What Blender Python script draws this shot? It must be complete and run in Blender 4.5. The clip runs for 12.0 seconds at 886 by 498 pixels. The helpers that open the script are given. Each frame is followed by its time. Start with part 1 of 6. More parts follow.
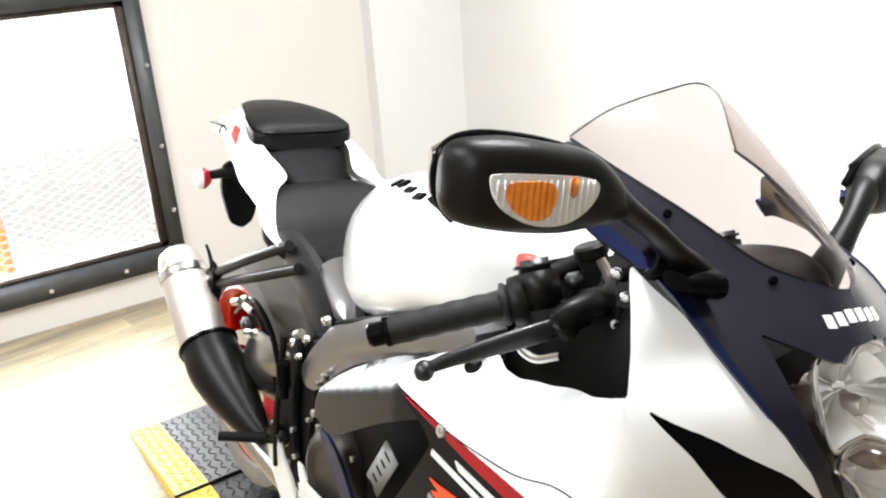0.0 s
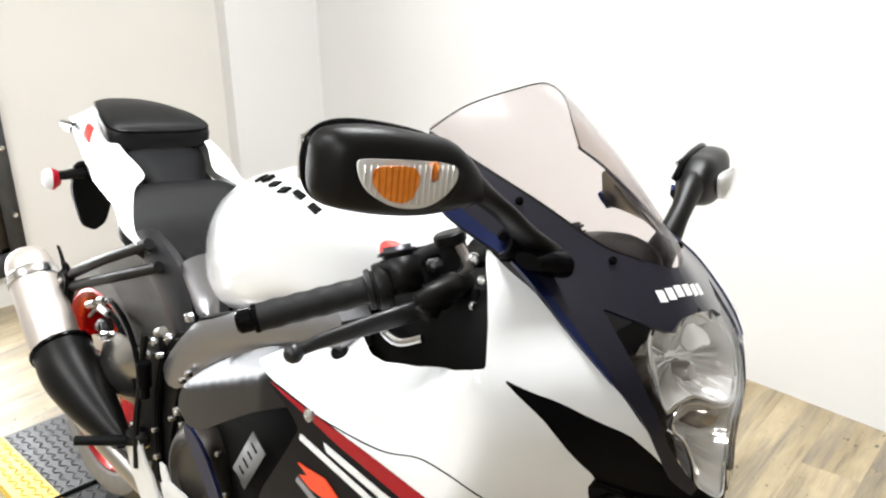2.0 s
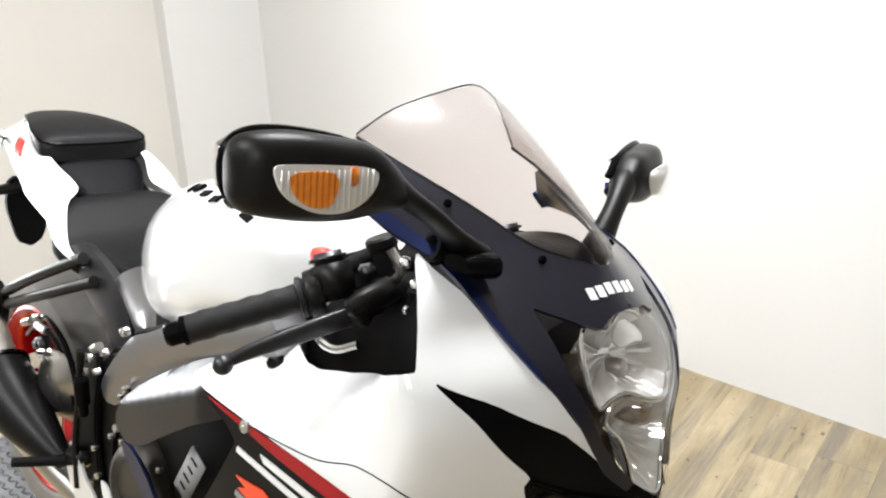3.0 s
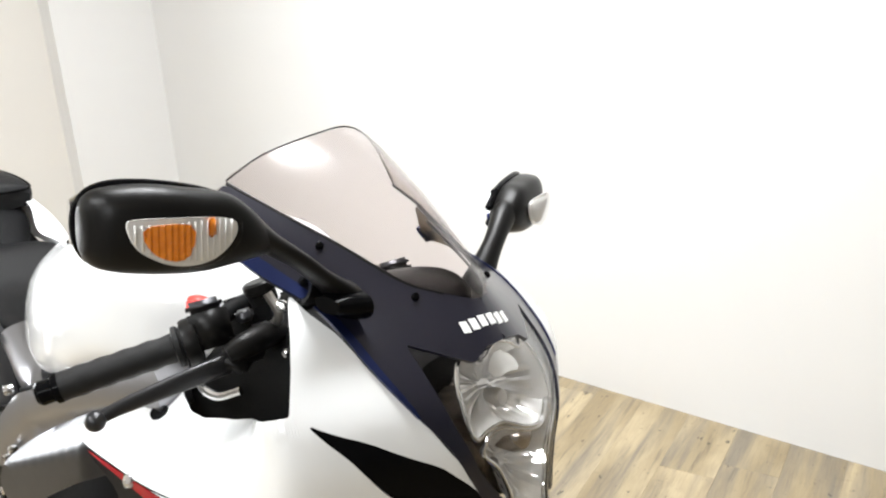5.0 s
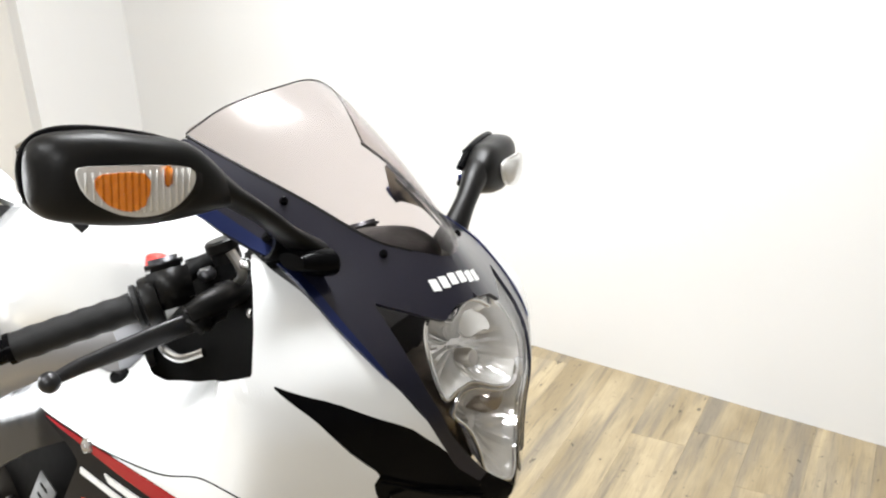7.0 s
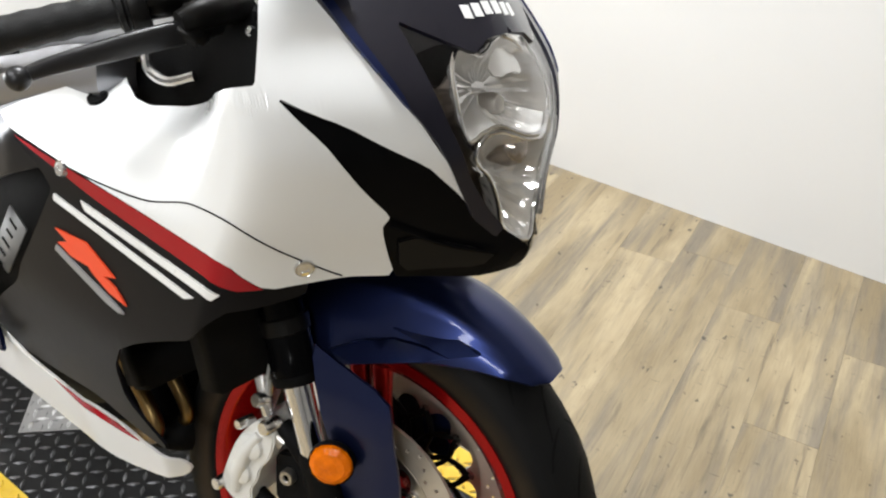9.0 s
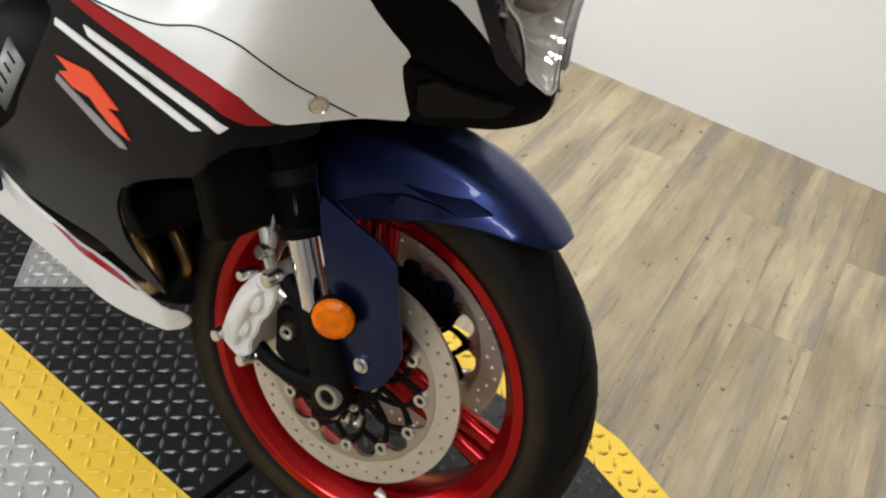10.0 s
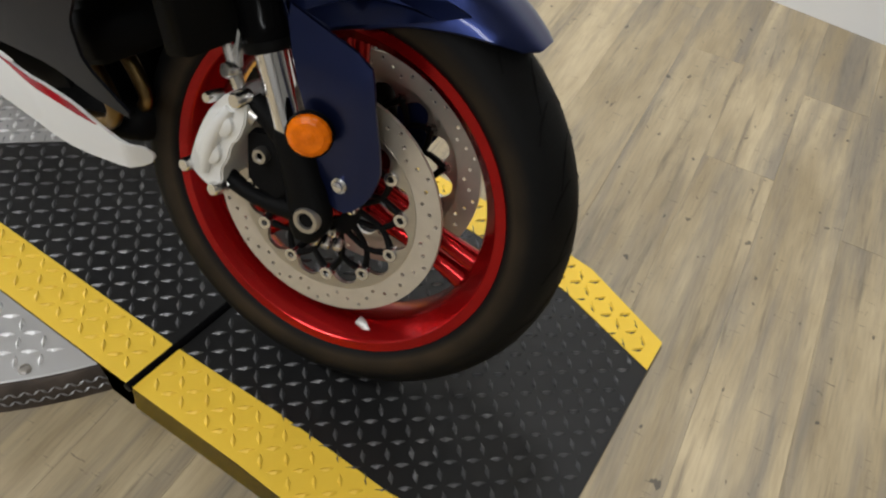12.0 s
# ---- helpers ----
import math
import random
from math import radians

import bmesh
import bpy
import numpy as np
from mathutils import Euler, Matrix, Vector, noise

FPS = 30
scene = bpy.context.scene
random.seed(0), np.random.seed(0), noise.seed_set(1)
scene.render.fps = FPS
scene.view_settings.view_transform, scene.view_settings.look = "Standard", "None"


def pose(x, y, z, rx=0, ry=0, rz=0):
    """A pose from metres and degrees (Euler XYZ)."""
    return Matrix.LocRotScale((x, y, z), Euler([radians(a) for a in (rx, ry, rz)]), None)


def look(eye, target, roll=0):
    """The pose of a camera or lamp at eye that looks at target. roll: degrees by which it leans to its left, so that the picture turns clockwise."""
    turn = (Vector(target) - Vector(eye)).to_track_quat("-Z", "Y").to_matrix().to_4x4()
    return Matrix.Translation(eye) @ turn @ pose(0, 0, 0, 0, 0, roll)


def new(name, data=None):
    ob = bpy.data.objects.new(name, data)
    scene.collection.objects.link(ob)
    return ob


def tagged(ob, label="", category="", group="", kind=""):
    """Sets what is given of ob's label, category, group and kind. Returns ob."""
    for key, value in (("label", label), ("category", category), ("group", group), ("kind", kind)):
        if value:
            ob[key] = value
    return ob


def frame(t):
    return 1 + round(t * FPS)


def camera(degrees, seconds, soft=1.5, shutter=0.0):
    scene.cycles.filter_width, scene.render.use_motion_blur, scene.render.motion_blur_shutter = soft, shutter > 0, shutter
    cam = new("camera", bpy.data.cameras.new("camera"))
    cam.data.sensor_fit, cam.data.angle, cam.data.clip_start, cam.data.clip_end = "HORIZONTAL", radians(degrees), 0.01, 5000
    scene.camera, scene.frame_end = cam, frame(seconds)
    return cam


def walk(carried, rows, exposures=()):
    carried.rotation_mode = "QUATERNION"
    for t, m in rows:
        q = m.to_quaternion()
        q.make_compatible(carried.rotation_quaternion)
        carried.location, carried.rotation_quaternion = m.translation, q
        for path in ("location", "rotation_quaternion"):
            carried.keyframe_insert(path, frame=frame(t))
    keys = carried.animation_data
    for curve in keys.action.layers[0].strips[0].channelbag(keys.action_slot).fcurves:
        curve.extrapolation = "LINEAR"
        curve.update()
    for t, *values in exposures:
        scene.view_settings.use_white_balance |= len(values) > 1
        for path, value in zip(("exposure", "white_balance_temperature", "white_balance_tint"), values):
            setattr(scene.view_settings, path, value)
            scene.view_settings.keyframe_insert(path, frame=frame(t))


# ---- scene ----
cam = camera(54.16, 12.0, soft=2.2)
PATH = [
    (0.0, 0.4922, -0.6616, 1.3955, 68.62, 3.82, 55.86),
    (0.5, 0.5083, -0.7389, 1.4003, 68.73, 2.20, 51.01),
    (1.0, 0.5182, -0.7249, 1.3988, 68.82, 1.43, 48.81),
    (1.5, 0.5261, -0.7127, 1.3955, 69.03, 1.32, 48.00),
    (2.0, 0.5313, -0.7029, 1.3903, 68.88, 1.05, 46.85),
    (2.5, 0.5424, -0.6897, 1.3904, 69.22, 1.51, 45.33),
    (3.0, 0.5508, -0.6764, 1.3870, 69.08, 1.78, 43.68),
    (3.5, 0.5613, -0.6625, 1.3898, 69.31, 2.45, 42.04),
    (5.5, 0.6115, -0.6367, 1.4043, 70.75, 2.83, 37.53),
    (6.0, 0.6133, -0.6286, 1.4037, 70.69, 2.81, 37.29),
    (6.5, 0.6082, -0.6272, 1.3929, 70.05, 2.76, 36.92),
    (8.5, 0.5369, -0.6134, 1.2828, 61.56, -1.19, 36.44),
    (9.0, 0.5247, -0.6116, 1.2442, 57.70, -2.67, 37.21),
    (9.5, 0.5180, -0.6176, 1.2095, 54.60, -4.65, 38.36),
    (10.0, 0.5173, -0.6264, 1.1795, 51.50, -5.62, 38.92),
    (10.5, 0.5183, -0.6369, 1.1531, 48.88, -6.21, 39.27),
    (11.0, 0.5206, -0.6455, 1.1351, 46.57, -6.51, 38.88),
    (11.5, 0.5258, -0.6599, 1.1121, 44.27, -6.91, 37.97),
    (12.0, 0.5163, -0.6741, 1.1033, 44.24, -6.08, 34.65),
]
EXPOSURES = [(0.0, 0.06), (2.0, -0.12), (3.5, -0.2), (6.0, -0.08), (8.5, -0.25), (10.0, -0.52), (12.0, -0.74)]
walk(cam, [(t, pose(x, y, z, rx, ry, rz)) for t, x, y, z, rx, ry, rz in PATH], EXPOSURES)

# ---- light ----
world = bpy.data.worlds.new("world")
scene.world = world
world.use_nodes = True
world.node_tree.nodes["Background"].inputs[0].default_value = (1.0, 0.98, 0.95, 1)
world.node_tree.nodes["Background"].inputs[1].default_value = 0.5


def area_lamp(name, x, y, z, sx, sy, watts, colour=(0.965, 0.985, 1.0), aim=None, spread=180):
    data = bpy.data.lights.new(name, "AREA")
    data.shape, data.size, data.size_y, data.energy, data.color = "RECTANGLE", sx, sy, watts, colour
    data.spread = radians(spread)
    ob = new(name, data)
    ob.matrix_world = look((x, y, z), aim or (x, y + 0.0001, 0))
    return ob


area_lamp("ceiling_lamp_light", -0.65, 0.62, 2.86, 1.0, 0.4, 92, spread=150)
area_lamp("ceiling_lamp_light", -1.0, -1.8, 2.86, 1.4, 0.5, 90)
area_lamp("ceiling_lamp_light", 1.2, -2.9, 2.86, 1.4, 0.5, 98)
area_lamp("window_light", -3.2, -0.35, 0.7, 1.1, 1.0, 80, (0.95, 0.98, 1), (0, -0.35, 0.3))

# ---- materials ----
def material(name):
    m = bpy.data.materials.new(name)
    m.use_nodes = True
    t = m.node_tree
    return m, t, t.nodes, t.links, t.nodes["Principled BSDF"]


def surface(name, col, rough=0.5, metal=0.0, vary=0.1, scale=12.0, bump=0.0, bump_scale=80.0, coat=0.0, rough_vary=0.08, spec=0.5, stretch=(1, 1, 1), coords="Object"):
    """Two scales of noise on colour and roughness, and fine relief."""
    m, t, n, l, b = material(name)
    tc = n.new("ShaderNodeTexCoord")
    mp = n.new("ShaderNodeMapping")
    mp.inputs["Scale"].default_value = stretch
    l.new(tc.outputs[coords], mp.inputs[0])
    big, small = n.new("ShaderNodeTexNoise"), n.new("ShaderNodeTexNoise")
    big.inputs["Scale"].default_value, small.inputs["Scale"].default_value = scale, bump_scale
    big.inputs["Detail"].default_value, small.inputs["Detail"].default_value = 4, 3
    l.new(mp.outputs[0], big.inputs["Vector"])
    l.new(mp.outputs[0], small.inputs["Vector"])
    mix = n.new("ShaderNodeMix")
    mix.data_type = "RGBA"
    mix.inputs[6].default_value = (*[c * (1 - vary) for c in col], 1)
    mix.inputs[7].default_value = (*[min(1, c * (1 + vary)) for c in col], 1)
    l.new(big.outputs["Fac"], mix.inputs[0])
    l.new(mix.outputs[2], b.inputs["Base Color"])
    mr = n.new("ShaderNodeMapRange")
    mr.inputs["To Min"].default_value, mr.inputs["To Max"].default_value = max(0.02, rough - rough_vary), min(1, rough + rough_vary)
    l.new(small.outputs["Fac"], mr.inputs[0])
    l.new(mr.outputs[0], b.inputs["Roughness"])
    b.inputs["Metallic"].default_value = metal
    b.inputs["Specular IOR Level"].default_value = spec
    if coat:
        b.inputs["Coat Weight"].default_value, b.inputs["Coat Roughness"].default_value = coat, 0.04
    if bump:
        bp = n.new("ShaderNodeBump")
        bp.inputs["Strength"].default_value, bp.inputs["Distance"].default_value = bump, 0.002
        l.new(small.outputs["Fac"], bp.inputs["Height"])
        l.new(bp.outputs[0], b.inputs["Normal"])
    return m


WHITE = surface("white_paint", (0.775, 0.785, 0.79), 0.22, coat=0.8, vary=0.02, rough_vary=0.05)
BLUE = surface("blue_paint", (0.0155, 0.025, 0.094), 0.34, metal=0.9, coat=0.25, vary=0.03, rough_vary=0.015)
BLUE_DARK = surface("dark_blue_paint", (0.0095, 0.0095, 0.019), 0.32, metal=0.3, spec=0.35, coat=0.45, vary=0.03, rough_vary=0.02)
PANEL_DARK = surface("charcoal_paint", (0.0045, 0.0045, 0.006), 0.36, spec=0.09, vary=0.03, rough_vary=0.02)
RED_STRIPE = surface("red_decal", (0.30, 0.003, 0.010), 0.2, coat=0.1, spec=0.3, vary=0.06)
WHITE_DECAL = surface("white_decal", (0.78, 0.78, 0.78), 0.3, vary=0.03)
RED_ORANGE = surface("orange_red_decal", (0.80, 0.07, 0.02), 0.35, vary=0.05)
GREY_DECAL = surface("grey_decal", (0.25, 0.25, 0.26), 0.35, vary=0.1)
BLACK_GLOSS = surface("gloss_black", (0.003, 0.003, 0.0034), 0.16, spec=0.05, vary=0.2, rough_vary=0.06)
BLACK_PLASTIC = surface("black_plastic", (0.0055, 0.0052, 0.005), 0.40, spec=0.17, vary=0.2, bump=0.08, bump_scale=400)
BLACK_MATT = surface("matt_black", (0.0035, 0.0035, 0.0037), 0.62, spec=0.09, vary=0.25, bump=0.1, bump_scale=300)
GREY_SATIN = surface("satin_grey_black", (0.044, 0.044, 0.048), 0.34, metal=0.75, vary=0.12, rough_vary=0.03)
GRIP_RUBBER = surface("grip_rubber", (0.008, 0.008, 0.0083), 0.55, spec=0.25, vary=0.2, bump=0.3, bump_scale=500)
VINYL = surface("seat_vinyl", (0.006, 0.006, 0.0065), 0.46, spec=0.17, vary=0.15, bump=0.35, bump_scale=600)
RED_RIM = surface("red_anodised", (0.36, 0.004, 0.005), 0.22, metal=0.75, coat=0.15, vary=0.06, rough_vary=0.03)
CHROME = surface("chrome", (0.80, 0.80, 0.81), 0.08, metal=1.0, vary=0.04, rough_vary=0.03)
STEEL = surface("brushed_steel", (0.52, 0.50, 0.47), 0.34, metal=1.0, vary=0.08, scale=40, rough_vary=0.1, stretch=(1, 1, 8))
DISC_STEEL = surface("disc_steel", (0.56, 0.51, 0.44), 0.38, metal=0.55, vary=0.12, scale=60, rough_vary=0.1)
BRIGHT_BOLT = surface("bright_bolt", (0.75, 0.75, 0.75), 0.22, metal=1.0, vary=0.05)
CALIPER = surface("cast_silver", (0.74, 0.74, 0.72), 0.42, metal=0.3, vary=0.1, bump=0.2, bump_scale=250)
MUFFLER = surface("muffler_steel", (0.52, 0.47, 0.43), 0.5, metal=0.55, vary=0.06, scale=15, rough_vary=0.06)
HEEL_STEEL = surface("polished_guard_steel", (0.42, 0.41, 0.39), 0.24, metal=0.95, vary=0.08, scale=15)
# Daylight on the black rear tyre is put into this pale grey.
RUBBER_DAYLIT = surface("daylit_tyre_rubber", (0.16, 0.152, 0.14), 0.75, vary=0.25, scale=25, bump=0.2, bump_scale=350)
COVER_BRONZE = surface("engine_cover_paint", (0.040, 0.035, 0.030), 0.40, metal=0.5, vary=0.12)
PIPE = surface("heated_pipe", (0.22, 0.145, 0.06), 0.32, metal=1.0, vary=0.5, scale=20)
ENGINE = surface("engine_black", (0.005, 0.0047, 0.0045), 0.55, spec=0.10, vary=0.3)
SWITCH_RED = surface("red_switch", (0.80, 0.035, 0.025), 0.4, vary=0.05)
CARBON = surface("carbon_weave", (0.006, 0.006, 0.0065), 0.5, spec=0.07, vary=0.45, scale=120, bump=0.5, bump_scale=260, stretch=(1, 1.6, 1))
FRAME_GREY = surface("frame_alloy", (0.27, 0.27, 0.285), 0.29, metal=0.9, vary=0.08, rough_vary=0.03)
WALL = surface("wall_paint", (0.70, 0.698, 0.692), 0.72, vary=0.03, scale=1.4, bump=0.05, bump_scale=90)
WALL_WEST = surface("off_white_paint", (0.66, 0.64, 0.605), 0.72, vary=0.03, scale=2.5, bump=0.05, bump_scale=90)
# Invented grey for the unseen walls, dark so they bounce less light.
WALL_UNSEEN = surface("unseen_wall_grey", (0.33, 0.325, 0.315), 0.75, vary=0.05, scale=2.5)
CEILING = surface("ceiling_paint", (0.80, 0.79, 0.77), 0.8, vary=0.02, scale=3)
RUST_STEEL = surface("worn_steel", (0.075, 0.06, 0.05), 0.5, metal=0.5, vary=0.7, scale=22, bump=0.3, bump_scale=90)
GATE_STEEL = surface("dark_steel", (0.085, 0.088, 0.094), 0.45, metal=0.5, vary=0.3, scale=18)
MESH_STEEL = surface("mesh_steel", (0.32, 0.32, 0.32), 0.45, metal=0.7, vary=0.2)
ORANGE_POST = surface("orange_post", (0.75, 0.24, 0.06), 0.5, vary=0.1)
LINE_PAINT = surface("panel_gap", (0.003, 0.003, 0.003), 0.8, spec=0.1, vary=0.1)


def tyre_material():
    """Black rubber with a worn brown scuff ring on the lower sidewall."""
    m, t, n, l, b = material("tyre_rubber")
    tc, sep, geo = n.new("ShaderNodeTexCoord"), n.new("ShaderNodeSeparateXYZ"), n.new("ShaderNodeCombineXYZ")
    l.new(tc.outputs["Object"], sep.inputs[0])
    l.new(sep.outputs["X"], geo.inputs["X"])
    l.new(sep.outputs["Z"], geo.inputs["Z"])
    rad = n.new("ShaderNodeVectorMath")
    rad.operation = "LENGTH"
    l.new(geo.outputs[0], rad.inputs[0])
    ramp = n.new("ShaderNodeValToRGB")
    while len(ramp.color_ramp.elements) < 4:
        ramp.color_ramp.elements.new(0.5)
    for e, (p, v) in zip(ramp.color_ramp.elements, ((0.234, 0.0), (0.242, 1.0), (0.254, 0.6), (0.266, 0.0))):
        e.position, e.color = p, (v, v, v, 1)
    l.new(rad.outputs["Value"], ramp.inputs[0])
    dust, grain = n.new("ShaderNodeTexNoise"), n.new("ShaderNodeTexNoise")
    dust.inputs["Scale"].default_value, grain.inputs["Scale"].default_value = 14, 320
    dust.inputs["Detail"].default_value = 6
    for g in (dust, grain):
        l.new(tc.outputs["Object"], g.inputs["Vector"])
    mul = n.new("ShaderNodeMath")
    mul.operation = "MULTIPLY"
    l.new(ramp.outputs[0], mul.inputs[0])
    l.new(dust.outputs["Fac"], mul.inputs[1])
    mix = n.new("ShaderNodeMix")
    mix.data_type = "RGBA"
    mix.inputs[6].default_value, mix.inputs[7].default_value = (0.0055, 0.0055, 0.0056, 1), (0.055, 0.038, 0.022, 1)
    l.new(mul.outputs[0], mix.inputs[0])
    l.new(mix.outputs[2], b.inputs["Base Color"])
    b.inputs["Roughness"].default_value, b.inputs["Specular IOR Level"].default_value = 0.62, 0.11
    bp = n.new("ShaderNodeBump")
    bp.inputs["Strength"].default_value, bp.inputs["Distance"].default_value = 0.2, 0.002
    l.new(grain.outputs["Fac"], bp.inputs["Height"])
    l.new(bp.outputs[0], b.inputs["Normal"])
    return m


RUBBER = tyre_material()


def plate_material(name, col, metal, rough, worn=(0.5, 0.5, 0.5), wear=0.5):
    """Painted tread plate, scuffed to bare metal in patches."""
    m, t, n, l, b = material(name)
    tc = n.new("ShaderNodeTexCoord")
    n1, n2 = n.new("ShaderNodeTexNoise"), n.new("ShaderNodeTexNoise")
    n1.inputs["Scale"].default_value, n2.inputs["Scale"].default_value = 6, 55
    n1.inputs["Detail"].default_value, n2.inputs["Detail"].default_value = 6, 6
    l.new(tc.outputs["Object"], n1.inputs["Vector"])
    l.new(tc.outputs["Object"], n2.inputs["Vector"])
    mul = n.new("ShaderNodeMath")
    mul.operation = "MULTIPLY"
    l.new(n1.outputs["Fac"], mul.inputs[0])
    l.new(n2.outputs["Fac"], mul.inputs[1])
    ramp = n.new("ShaderNodeValToRGB")
    ramp.color_ramp.elements[0].position, ramp.color_ramp.elements[1].position = 0.62 - 0.4 * wear, 0.68 - 0.28 * wear
    l.new(mul.outputs[0], ramp.inputs[0])
    mix = n.new("ShaderNodeMix")
    mix.data_type = "RGBA"
    mix.inputs[6].default_value, mix.inputs[7].default_value = (*col, 1), (*worn, 1)
    l.new(ramp.outputs[0], mix.inputs[0])
    l.new(mix.outputs[2], b.inputs["Base Color"])
    b.inputs["Metallic"].default_value = metal
    mr = n.new("ShaderNodeMapRange")
    mr.inputs["To Min"].default_value, mr.inputs["To Max"].default_value = rough - 0.1, rough + 0.14
    l.new(n2.outputs["Fac"], mr.inputs[0])
    l.new(mr.outputs[0], b.inputs["Roughness"])
    return m


PLATE_BLACK = plate_material("black_tread_plate", (0.007, 0.007, 0.0074), 0.1, 0.44, (0.045, 0.045, 0.048), 0.35)
PLATE_YELLOW = plate_material("yellow_tread_plate", (0.80, 0.53, 0.045), 0.0, 0.5, (0.55, 0.37, 0.07), 0.33)
PLATE_SILVER = plate_material("bare_tread_plate", (0.42, 0.415, 0.41), 0.25, 0.40, (0.30, 0.285, 0.27), 0.5)
# Same bare metal as the plate, painted paler to carry the lugs' highlights.
LUG_HIGHLIGHT = plate_material("highlit_lug_metal", (0.80, 0.80, 0.80), 0.3, 0.26, (0.6, 0.6, 0.6), 0.4)
PLATE_WORN = plate_material("scuffed_lug_metal", (0.10, 0.10, 0.105), 0.6, 0.34, (0.34, 0.34, 0.35), 0.7)


def plank_material():
    """Vinyl plank: pale tan to grey, long grain, dark streaks, a tone of its own for each plank."""
    m, t, n, l, b = material("vinyl_plank")
    tc, info = n.new("ShaderNodeTexCoord"), n.new("ShaderNodeObjectInfo")
    add = n.new("ShaderNodeVectorMath")
    add.operation = "ADD"
    off = n.new("ShaderNodeVectorMath")
    off.operation = "SCALE"
    off.inputs[0].default_value = (7.3, 13.1, 3.7)
    l.new(info.outputs["Random"], off.inputs["Scale"])
    l.new(tc.outputs["Object"], add.inputs[0])
    l.new(off.outputs[0], add.inputs[1])
    def noise(scale, stretch, detail, rough=0.6, warp=0.0):
        mp, g = n.new("ShaderNodeMapping"), n.new("ShaderNodeTexNoise")
        mp.inputs["Scale"].default_value = stretch
        l.new(add.outputs[0], mp.inputs[0])
        g.inputs["Scale"].default_value, g.inputs["Detail"].default_value, g.inputs["Roughness"].default_value, g.inputs["Distortion"].default_value = scale, detail, rough, warp
        l.new(mp.outputs[0], g.inputs["Vector"])
        return g

    def between(src, a, b, lo=0.0, hi=1.0):
        r = n.new("ShaderNodeMapRange")
        for key, v in (("From Min", a), ("From Max", b), ("To Min", lo), ("To Max", hi)):
            r.inputs[key].default_value = v
        l.new(src, r.inputs[0])
        return r.outputs[0]

    def blend(fac, a, b):
        m2 = n.new("ShaderNodeMix")
        m2.data_type = "RGBA"
        l.new(fac, m2.inputs[0])
        for k, c in ((6, a), (7, b)):
            if isinstance(c, tuple):
                m2.inputs[k].default_value = (*c, 1)
            else:
                l.new(c, m2.inputs[k])
        return m2.outputs[2]

    tan = blend(between(noise(2.5, (3, 0.8, 1), 3).outputs["Fac"], 0.35, 0.65), (0.285, 0.222, 0.130), (0.45, 0.365, 0.230))
    streak = noise(1.7, (10, 0.75, 1), 6, 0.6, 0.25)
    col = blend(between(streak.outputs["Fac"], 0.46, 0.64, 0.0, 0.75), tan, (0.175, 0.155, 0.128))
    dark = noise(3.5, (14, 0.8, 1), 6, 0.65, 0.2)
    col = blend(between(dark.outputs["Fac"], 0.57, 0.72, 0.0, 0.7), col, (0.095, 0.082, 0.065))
    g2 = noise(14.0, (16, 1.2, 1), 5)
    saw = noise(30.0, (0.9, 7, 1), 3, 0.6)
    spots = noise(28.0, (1.6, 1, 1), 2)
    col = blend(between(saw.outputs["Fac"], 0.67, 0.72, 0.0, 0.7), col, (0.07, 0.06, 0.05))
    col = blend(between(spots.outputs["Fac"], 0.69, 0.73, 0.0, 0.8), col, (0.045, 0.04, 0.033))
    fine = n.new("ShaderNodeMix")
    fine.data_type, fine.blend_type = "RGBA", "MULTIPLY"
    fine.inputs[0].default_value = 0.35
    l.new(col, fine.inputs[6])
    l.new(between(g2.outputs["Fac"], 0.3, 0.6, 0.5, 1.0), fine.inputs[7])
    mulc = n.new("ShaderNodeVectorMath")
    mulc.operation = "SCALE"
    l.new(fine.outputs[2], mulc.inputs[0])
    l.new(between(info.outputs["Random"], 0.0, 1.0, 0.9, 1.0), mulc.inputs["Scale"])
    l.new(mulc.outputs[0], b.inputs["Base Color"])
    l.new(between(g2.outputs["Fac"], 0.0, 1.0, 0.34, 0.55), b.inputs["Roughness"])
    bp = n.new("ShaderNodeBump")
    bp.inputs["Strength"].default_value, bp.inputs["Distance"].default_value = 0.25, 0.0015
    l.new(g2.outputs["Fac"], bp.inputs["Height"])
    l.new(bp.outputs[0], b.inputs["Normal"])
    return m


PLANK = plank_material()


def clear_material(name, tint, gloss=0.1, rough=0.03):
    m, t, n, l, b = material(name)
    n.remove(b)
    out = n["Material Output"]
    tr, gl, mx, lw, pw = n.new("ShaderNodeBsdfTransparent"), n.new("ShaderNodeBsdfGlossy"), n.new("ShaderNodeMixShader"), n.new("ShaderNodeLayerWeight"), n.new("ShaderNodeMath")
    tr.inputs[0].default_value = (*tint, 1)
    gl.inputs["Roughness"].default_value = rough
    lw.inputs["Blend"].default_value = 0.5
    pw.operation = "POWER"
    pw.inputs[1].default_value = 3.5
    l.new(lw.outputs["Facing"], pw.inputs[0])
    mr = n.new("ShaderNodeMapRange")
    mr.inputs["To Min"].default_value, mr.inputs["To Max"].default_value = 0.008, gloss * 5
    l.new(pw.outputs[0], mr.inputs[0])
    l.new(mr.outputs[0], mx.inputs[0])
    l.new(tr.outputs[0], mx.inputs[1])
    l.new(gl.outputs[0], mx.inputs[2])
    l.new(mx.outputs[0], out.inputs[0])
    return m


